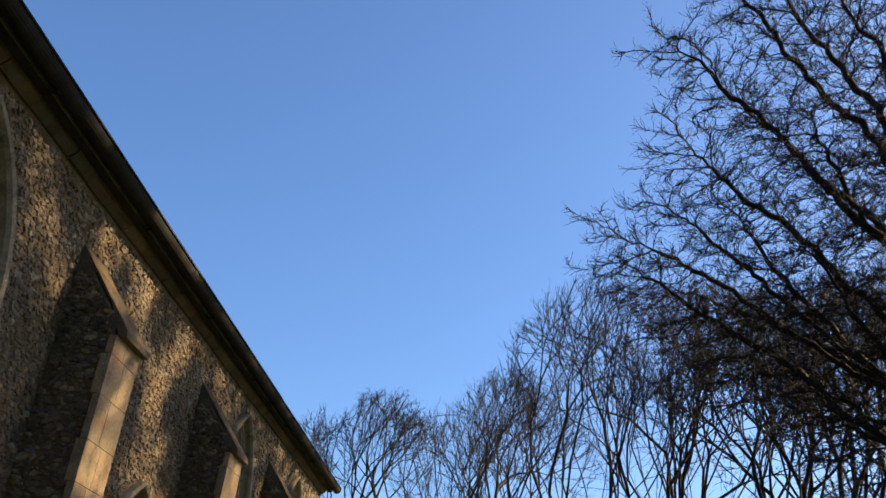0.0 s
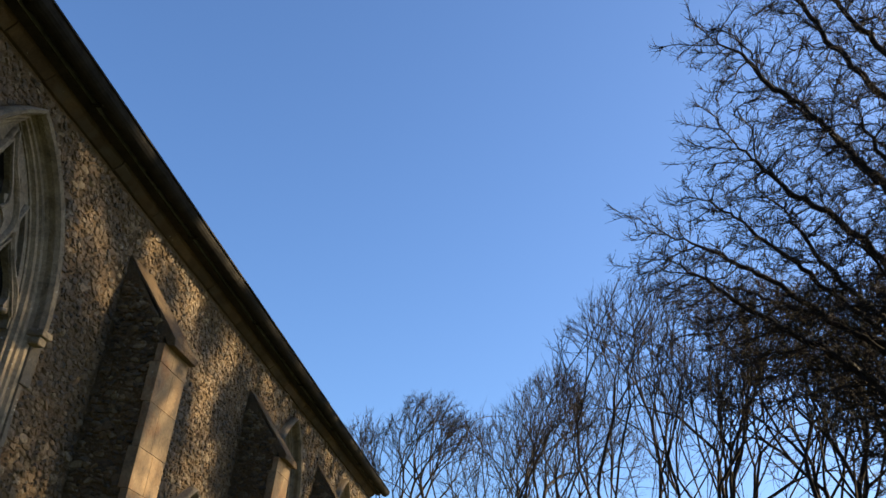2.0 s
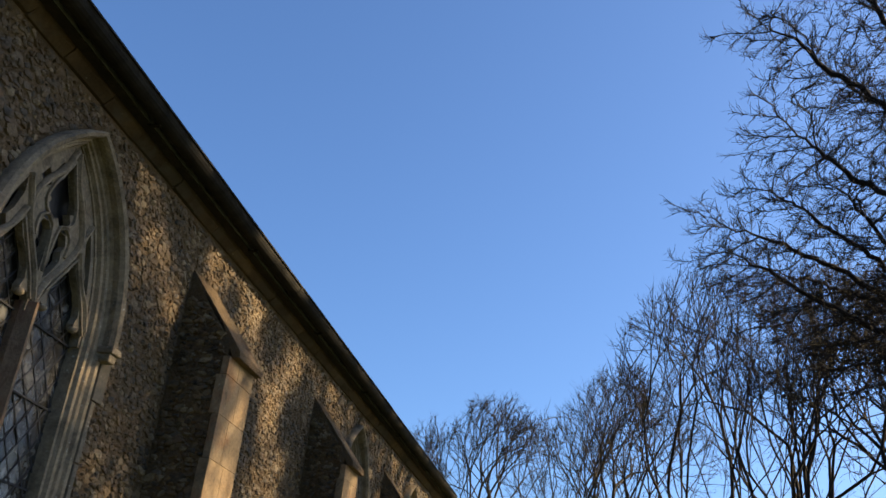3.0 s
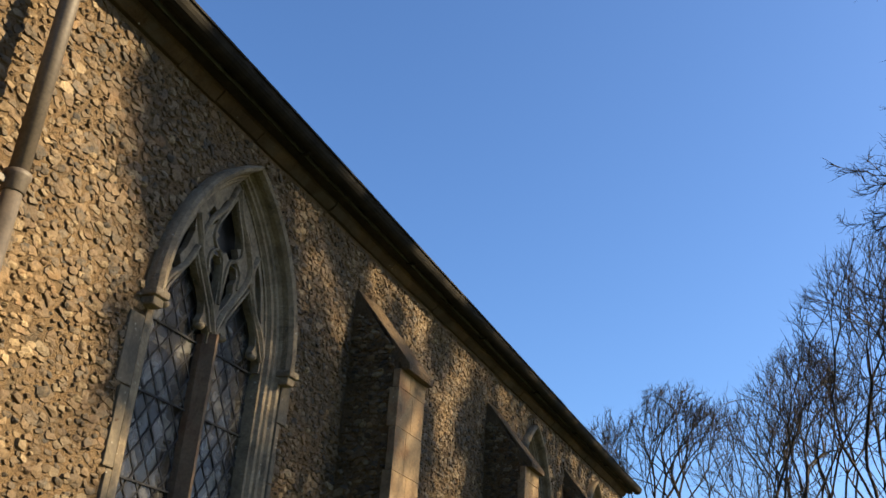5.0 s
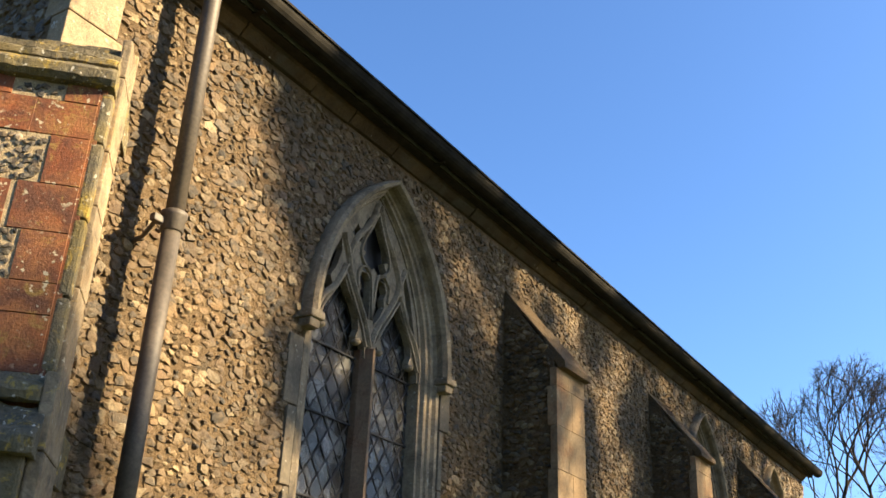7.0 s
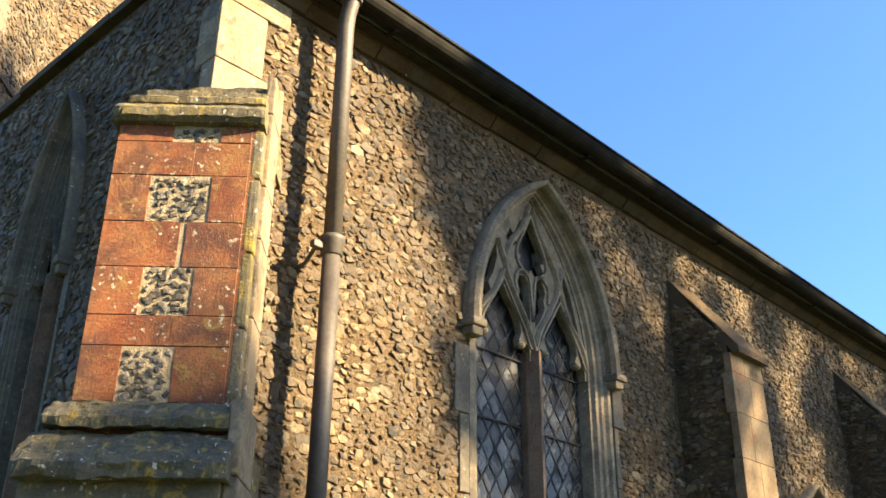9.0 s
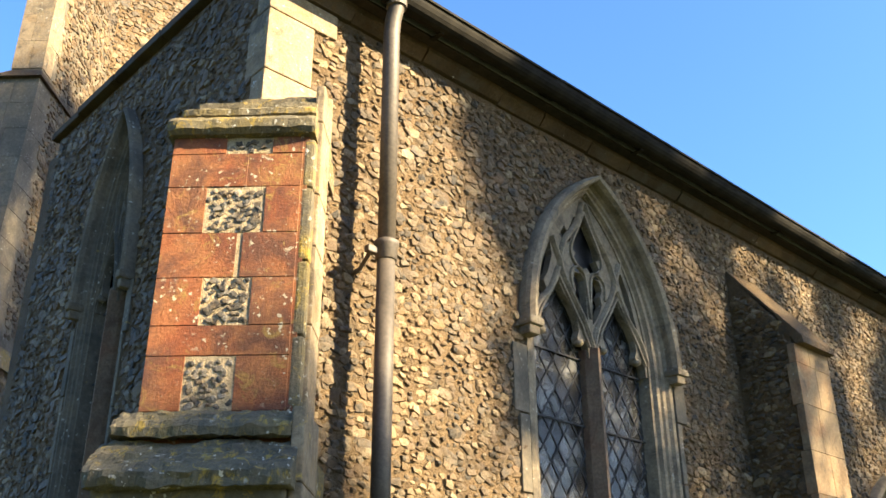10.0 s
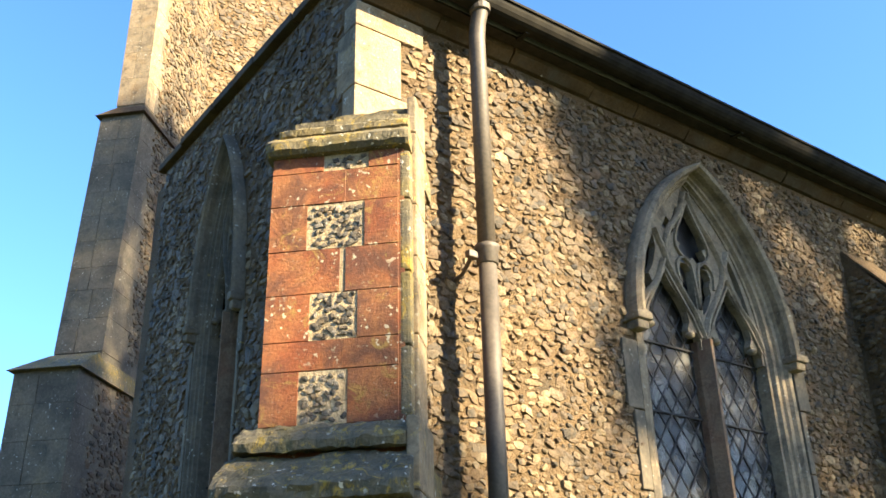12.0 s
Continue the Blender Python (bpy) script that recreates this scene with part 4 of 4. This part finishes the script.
# ---- bare winter trees ----
def dome(gen, count, mid, half, shell=0.5):
    """Points that fill an ellipsoid, thicker towards its skin."""
    v = gen.normal(size=(count, 3))
    v /= np.linalg.norm(v, axis=1)[:, None]
    r = np.where(gen.random(count) < shell, 0.78 + 0.22 * gen.random(count), gen.random(count) ** (1 / 3))
    return np.array(mid) + v * r[:, None] * np.array(half)


def sprays(gen, ends, count, wide):
    """Points in tapering sprays round limbs that run from (x, y, z) to (x, y, z)."""
    out = []
    for a, b in ends:
        t = 0.25 + 0.75 * gen.random(count) ** 0.8
        a, b = np.array(a), np.array(b)
        axis = a + (b - a) * t[:, None]
        out.append(axis + gen.normal(size=(count, 3)) * (wide * (1.15 - 0.85 * t))[:, None] * (1, 1, 0.7))
    return np.concatenate(out)


def forked(seed, height, radius, deep, bole, thin, pipe=2.2):
    """A skeleton that forks again and again from a low bole until it fills a rounded crown: places, parents, radii."""
    gen = np.random.default_rng(seed)
    mid, half = np.array((0, 0, height * (1 - deep / 2))), np.array((radius, radius, height * deep / 2))
    pos, par = [np.zeros(3)], [-1]
    d = np.array((0.0, 0.0, 1.0))
    while pos[-1][2] < height * bole:
        par.append(len(pos) - 1)
        pos.append(pos[-1] + d * 0.5 + gen.normal(size=3) * (0.02, 0.02, 0))
    top = len(pos) - 1
    first = height * (1 - bole) / 3.9
    tips = []
    for k in range(10):
        a, t = k * 2.4 + gen.uniform(-0.3, 0.3), radians((5, 16, 22, 27, 32, 37, 42, 47, 52, 57)[k])
        tips.append((max(1, top - k // 3), np.array((math.sin(t) * math.cos(a), math.sin(t) * math.sin(a), math.cos(t))), first * gen.uniform(0.85, 1.1)))
    for _ in range(10):
        grown = []
        for i, d, length in tips:
            m = max(2, int(length / 0.35))
            ok = True
            for _ in range(m):
                d = d + gen.normal(size=3) * 0.055 + (0, 0, 0.012)
                d /= np.linalg.norm(d)
                p = pos[i] + d * length / m
                flat = np.array((1, 1, 1.0 if p[2] > mid[2] else 0.0))
                if (((p - mid) / half * flat) ** 2).sum() > gen.uniform(0.96, 1.06):
                    ok = False
                    break
                par.append(i)
                i = len(pos)
                pos.append(p)
            if not ok or len(pos) > 40000:
                continue
            side = np.cross(d, gen.normal(size=3))
            side /= np.linalg.norm(side)
            other = np.cross(d, side)
            n = 3 if gen.random() < 0.15 else 2
            for k in range(n):
                a = math.tau * k / n + gen.uniform(-0.4, 0.4)
                t = radians(gen.uniform(13, 33))
                v = d * math.cos(t) + (side * math.cos(a) + other * math.sin(a)) * math.sin(t)
                grown.append((i, v, max(0.4, length * gen.uniform(0.70, 0.92))))
        tips = grown
    pos, par = np.array(pos), np.array(par)
    area = np.zeros(len(pos))
    for i in range(len(pos) - 1, -1, -1):
        area[i] = area[i] or thin ** pipe
        if par[i] >= 0:
            area[par[i]] += area[i]
    return pos, par, area ** (1 / pipe)


def grow(seed, aims, bole, step, wob=0.25, out=0.3, thin=0.006, pipe=2.25, lean=0.03, limbs=(), crook=0.12, rise=0.1, floor=-9.0):
    """A skeleton of a bole and limbs that grows on towards the aims and forks where they part: places, parents, radii."""
    gen = np.random.default_rng(seed)
    pts, par = [np.zeros(3)], [-1]
    d = np.array((0.0, 0.0, 1.0))
    while pts[-1][2] < bole:
        d = d + gen.normal(size=3) * (lean, lean, 0)
        d /= np.linalg.norm(d)
        par.append(len(pts) - 1)
        pts.append(pts[-1] + d * step)
    spine = len(pts)
    for low, end in limbs:
        i = min(range(spine), key=lambda k: abs(pts[k][2] - low))
        a, b = pts[i], np.array(end, dtype=float)
        c = (a + b) / 2 + np.array((0, 0, 1.0)) * rise * np.linalg.norm(b - a)
        m = max(3, int(np.linalg.norm(b - a) / step))
        sway = np.zeros(3)
        for k in range(1, m + 1):
            t = k / m
            sway = sway * 0.93 + gen.normal(size=3) * crook * step
            par.append(i)
            i = len(pts)
            pts.append(a * (1 - t) ** 2 + 2 * c * t * (1 - t) + b * t * t + sway)
    heart = np.array((0, 0, bole * 0.9))
    pos = np.zeros((60000, 3))
    n = len(pts)
    pos[:n] = pts
    par = par + [0] * (60000 - n)
    kids = np.zeros(60000, dtype=int)
    near = np.full(len(aims), 0)
    dist = np.full(len(aims), 1e9)
    fresh = range(n)
    live = np.arange(len(aims))
    for _ in range(220):
        for i in fresh:
            q = ((aims[live] - pos[i]) ** 2).sum(1)
            hit = q < dist[live]
            dist[live[hit]] = q[hit]
            near[live[hit]] = i
        live = live[dist[live] > (1.5 * step) ** 2]
        if not len(live):
            break
        way = aims[live] - pos[near[live]]
        way /= np.linalg.norm(way, axis=1)[:, None]
        pull = {}
        for k, i in enumerate(near[live]):
            pull[i] = pull.get(i, 0) + way[k]
        fresh = []
        for i in sorted(pull):
            if kids[i] > 3 or n > 59000:
                continue
            v = pull[i] / (np.linalg.norm(pull[i]) + 1e-9) + gen.normal(size=3) * wob
            away = pos[i] - heart
            v = v + out * away / (np.linalg.norm(away) + 1e-9)
            if par[i] >= 0:
                before = pos[i] - pos[par[i]]
                v = v + 0.55 * before / (np.linalg.norm(before) + 1e-9)
            v[2] = max(v[2], floor * np.linalg.norm(v))
            pos[n] = pos[i] + v / np.linalg.norm(v) * step
            par[n] = i
            kids[i] += 1
            fresh.append(n)
            n += 1
        if not fresh:
            break
    pos, par = pos[:n], np.array(par[:n])
    area = np.zeros(n)
    for i in range(n - 1, -1, -1):
        if area[i] == 0:
            area[i] = thin ** pipe
        if par[i] >= 0:
            area[par[i]] += area[i]
    return pos, par, area ** (1 / pipe)


def twigs(seed, pos, par, rad, thin, length, each, bend=0.42):
    """Crooked twigs, two or three joints long, on all thin wood: p0, p1, r0, r1."""
    gen = np.random.default_rng(seed)
    ids = np.nonzero((rad < thin * 3.2) & (par >= 0))[0]
    ids = np.repeat(ids, each)
    ids = ids[gen.random(len(ids)) < 0.85]
    d = pos[ids] - pos[par[ids]]
    d /= np.linalg.norm(d, axis=1)[:, None] + 1e-9
    p = pos[ids] - d * 0.5 * length * gen.random((len(ids), 1))
    d = d + gen.normal(size=d.shape) * bend * 1.25 + (0, 0, 0.18)
    out = []
    for k in range(3):
        d /= np.linalg.norm(d, axis=1)[:, None]
        q = p + d * (length * (0.5 - 0.11 * k) * (0.5 + gen.random(len(p))))[:, None]
        out.append((p, q, np.full(len(p), thin * (0.9 - 0.2 * k)), np.full(len(p), thin * (0.7 - 0.2 * k))))
        keep = gen.random(len(p)) < 0.8
        p, d = q[keep], d[keep] + gen.normal(size=(keep.sum(), 3)) * bend
    return [np.concatenate(c) for c in zip(*out)]


def tubes(p0, p1, r0, r1, sides):
    d = p1 - p0
    d = d / (np.linalg.norm(d, axis=1)[:, None] + 1e-9)
    ref = np.where(np.abs(d[:, 2:3]) > 0.9, np.array([[1.0, 0, 0]]), np.array([[0, 0, 1.0]]))
    x = np.cross(d, ref)
    x /= np.linalg.norm(x, axis=1)[:, None]
    y = np.cross(d, x)
    n = len(p0)
    vs = np.zeros((n, 2 * sides, 3))
    for k in range(sides):
        a = math.tau * k / sides
        o = x * math.cos(a) + y * math.sin(a)
        vs[:, k] = p0 + o * r0[:, None] - d * (r0 * 0.5)[:, None]
        vs[:, sides + k] = p1 + o * r1[:, None]
    base = (np.arange(n) * 2 * sides)[:, None]
    fs = [base + np.array([[k, (k + 1) % sides, sides + (k + 1) % sides, sides + k]]) for k in range(sides)]
    return vs.reshape(-1, 3), np.concatenate(fs)


def leaves(gen, centres, small, large):
    """Small four-cornered leaves, turned at random."""
    n = len(centres)
    a = gen.normal(size=(n, 3))
    a /= np.linalg.norm(a, axis=1)[:, None]
    b = np.cross(a, gen.normal(size=(n, 3)))
    b /= np.linalg.norm(b, axis=1)[:, None]
    a, b = a * gen.uniform(small, large, (n, 1)), b * gen.uniform(small, large, (n, 1)) * 0.8
    vs = np.stack([centres - a, centres + b, centres + a, centres - b], 1).reshape(-1, 3)
    return vs, np.arange(4 * n).reshape(-1, 4)


def make_tree(label, at, wood, mat, group, thin, length, each, seed, ivy=0, clad=0.09, spread=0.10, limb_from=0.035, bend=0.42):
    pos, par, rad = wood
    th = thing("bare_tree", label, "tree", group, at=at)
    n = len(pos)
    up = np.maximum(par, 0)
    # the trunk follows the thickest wood
    trunk, i = {0}, 0
    kids = collections.defaultdict(list)
    for k in range(1, n):
        kids[par[k]].append(k)
    while kids[i]:
        i = max(kids[i], key=lambda k: rad[k])
        if rad[i] < rad[0] * 0.45:
            break
        trunk.add(i)
    limb = np.full(n, -1)
    for k in range(1, n):
        if k not in trunk:
            limb[k] = k if par[k] in trunk else limb[par[k]]
    inner = np.array([k in trunk for k in range(n)]) & (par >= 0)

    def wood_part(name, ids, sides, text=""):
        return array_part(name, *tubes(pos[up[ids]], pos[ids], np.minimum(rad[up[ids]], rad[ids] * 1.35), rad[ids], sides), mat, th, text)
    wood_part("trunk", np.nonzero(inner)[0], 9)
    for k in sorted(set(limb[(limb >= 0) & (rad > limb_from)])):
        wood_part("limb", np.nonzero((limb == k) & (rad > limb_from))[0], 6)
    ids = np.nonzero((limb >= 0) & (rad <= limb_from))[0]
    a = (pos[up[ids]], pos[ids], np.minimum(rad[up[ids]], rad[ids] * 1.35), rad[ids])
    b = twigs(seed, pos, par, rad, thin, length, each, bend)
    tagged(array_part("crown", *tubes(*(np.concatenate(c) for c in zip(a, b)), 3), mat, th, "fine bare twigs"), kind="stuff")
    if ivy:
        gen = np.random.default_rng(seed + 1)
        ids = gen.choice(np.nonzero((rad > clad) & (par >= 0))[0], ivy)
        o = gen.normal(size=(ivy, 3))
        o /= np.linalg.norm(o, axis=1)[:, None]
        c = pos[up[ids]] + (pos[ids] - pos[up[ids]]) * gen.random((ivy, 1)) + o * (rad[ids] + np.abs(gen.normal(0, spread, ivy)))[:, None]
        tagged(array_part("ivy", *leaves(gen, c, 0.03, 0.06), IVY, th, "dark ivy leaves on trunk and limbs"), kind="stuff")
    return th


def from_eye(yaw, dist):
    return (3.3 - dist * math.sin(radians(yaw)), -1.93 + dist * math.cos(radians(yaw)), 0)


ROW = "bare trees round the churchyard"
TREES = [  # yaw, distance, height, crown radius, depth of the crown as a share of the height, bole, twig radius, seed, material, label
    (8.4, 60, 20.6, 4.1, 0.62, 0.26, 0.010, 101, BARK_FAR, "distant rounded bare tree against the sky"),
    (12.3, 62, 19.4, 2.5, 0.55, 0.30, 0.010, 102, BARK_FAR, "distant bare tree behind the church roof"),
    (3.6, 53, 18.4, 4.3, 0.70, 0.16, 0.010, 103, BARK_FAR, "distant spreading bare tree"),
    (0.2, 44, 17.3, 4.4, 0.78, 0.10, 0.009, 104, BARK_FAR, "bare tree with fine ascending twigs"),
    (-5.0, 36, 18.6, 4.9, 0.80, 0.07, 0.009, 115, BARK, "tall bare tree with steep ascending limbs"),
    (-11.5, 33, 17.0, 4.6, 0.84, 0.09, 0.008, 106, BARK, "dense dark bare tree in the churchyard row"),
    (-17.0, 28, 14.4, 4.6, 0.80, 0.12, 0.008, 107, BARK, "dark tangled bare tree"),
    (-22.5, 31, 16.5, 5.0, 0.78, 0.20, 0.008, 108, BARK, "bare tree with a straight dark trunk"),
]
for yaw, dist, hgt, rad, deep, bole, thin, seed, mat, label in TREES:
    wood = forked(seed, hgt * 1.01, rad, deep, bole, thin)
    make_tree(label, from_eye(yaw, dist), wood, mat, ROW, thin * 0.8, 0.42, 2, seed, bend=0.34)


def build_near_tree():
    yaw, dist = -25.0, 17.5
    foot = Vector(from_eye(yaw, dist))
    ends = []
    for y, e, far, low in ((-4.9, 26.6, 17.0, 0.55), (-4.6, 28.8, 17.6, 0.58), (-7.0, 30.8, 16.6, 0.58), (-8.4, 34.4, 17.5, 0.55), (-8.2, 40.0, 17.0, 0.55), (-11.5, 30.0, 15.5, 0.6), (-10.0, 45.0, 17.0, 0.6), (-15.0, 44.5, 16.0, 0.6),
                           (-13.0, 36.5, 18.5, 0.6), (-8.5, 25.0, 19.0, 0.7), (-13.5, 22.5, 16.5, 0.75), (-17.5, 35.0, 15.0, 0.6), (-20.0, 43.0, 18.0, 0.6), (-16.5, 27.0, 14.5, 0.7),
                           (-18.0, 19.0, 16.0, 0.8), (-29.0, 42.0, 16.5, 0.6), (-36.0, 38.0, 17.5, 0.6), (-42.0, 31.0, 18.0, 0.6), (-33.0, 27.0, 15.0, 0.7), (-24.0, 38.0, 13.5, 0.6),
                           (-22.0, 33.0, 21.0, 0.6), (-30.0, 34.0, 21.0, 0.6)):
        p = Vector(from_eye(y, far)) + Vector((0, 0, 1.6 + far * math.tan(radians(e)))) - foot
        ends.append(((0, 0, max(3.6, p.z * low)), tuple(p * 0.99)))
    gen = np.random.default_rng(207)
    aims = sprays(gen, ends, 600, 1.10)
    wood = grow(208, aims, 15.0, 0.17, 0.24, 0.25, 0.0064, 2.05, limbs=[(a[2] * 0.92, b) for a, b in ends], crook=0.24, rise=0.04, floor=-0.12)
    make_tree("large near bare tree with crooked limbs and dark ivy", tuple(foot), wood, BARK, ROW, 0.0068, 0.26, 5, 209, ivy=40000, clad=0.085, spread=0.13)


build_near_tree()


def build_shade_tree(at, hgt, rad, seed, clumps, low, high, size, reach):
    """A tall thin tree with ivy in ragged clumps on its upper limbs."""
    gen = np.random.default_rng(seed)
    aims = dome(gen, 420, (0, 0, hgt * 0.68), (rad, rad, hgt * 0.32), 0.3)
    wood = grow(seed, aims, hgt * 0.34, 0.4, 0.2, 0.2, 0.008)
    tree = make_tree("tall bare tree thickly clad in dark ivy", at, wood, BARK, ROW, 0.008, 0.6, 2, seed)
    pos, par, r = wood
    spots = pos[(pos[:, 2] > low) & (pos[:, 2] < high) & (np.hypot(pos[:, 0], pos[:, 1]) < reach)]
    o = spots[gen.integers(len(spots), size=clumps)] + gen.normal(0, 0.2, (clumps, 3))
    w = size * gen.uniform(0.5, 1.4, clumps)
    c = np.repeat(o, 420, 0) + gen.normal(size=(clumps * 420, 3)) * np.repeat(w, 420)[:, None] * (1, 1, 1.25)
    tagged(array_part("ivy", *leaves(gen, c, 0.04, 0.08), IVY, tree, "ragged clumps of dark ivy"), kind="stuff")


# ivy-clad trees on the sunny side of the churchyard, which dapple the wall
build_shade_tree((12.8, 8.72, 0), 19.0, 1.5, 311, 70, 6.8, 14.2, 0.21, 1.2)
build_shade_tree((13.1, 10.2, 0), 19.5, 1.9, 314, 44, 14.2, 18.8, 0.26, 1.5)
build_shade_tree((15.5, 12.7, 0), 16.5, 2.0, 317, 18, 8.6, 13.8, 0.16, 2.2)
build_shade_tree((14.0, 6.5, 0), 11.6, 0.9, 320, 8, 8.7, 10.4, 0.17, 0.8)

# unseen trees, added to cut low sky light and its reflection in the glass
gen = np.random.default_rng(305)
sky_screen = make_tree("low bare tree added out of view to block the low sky", (21.0, -4.0, 0),
                  grow(305, dome(gen, 500, (0, 0, 4.7), (4.4, 4.4, 3.8)), 0.8, 0.4, 0.2, 0.3, 0.012), BARK, ROW, 0.012, 0.7, 2, 305)
for x, y, turn in ((19.5, 3.0, 50), (23.0, -12.0, 120), (15.0, -17.0, 200), (24.0, 9.0, 260)):
    copy_thing(sky_screen, pose(x, y, 0, 0, 0, turn))
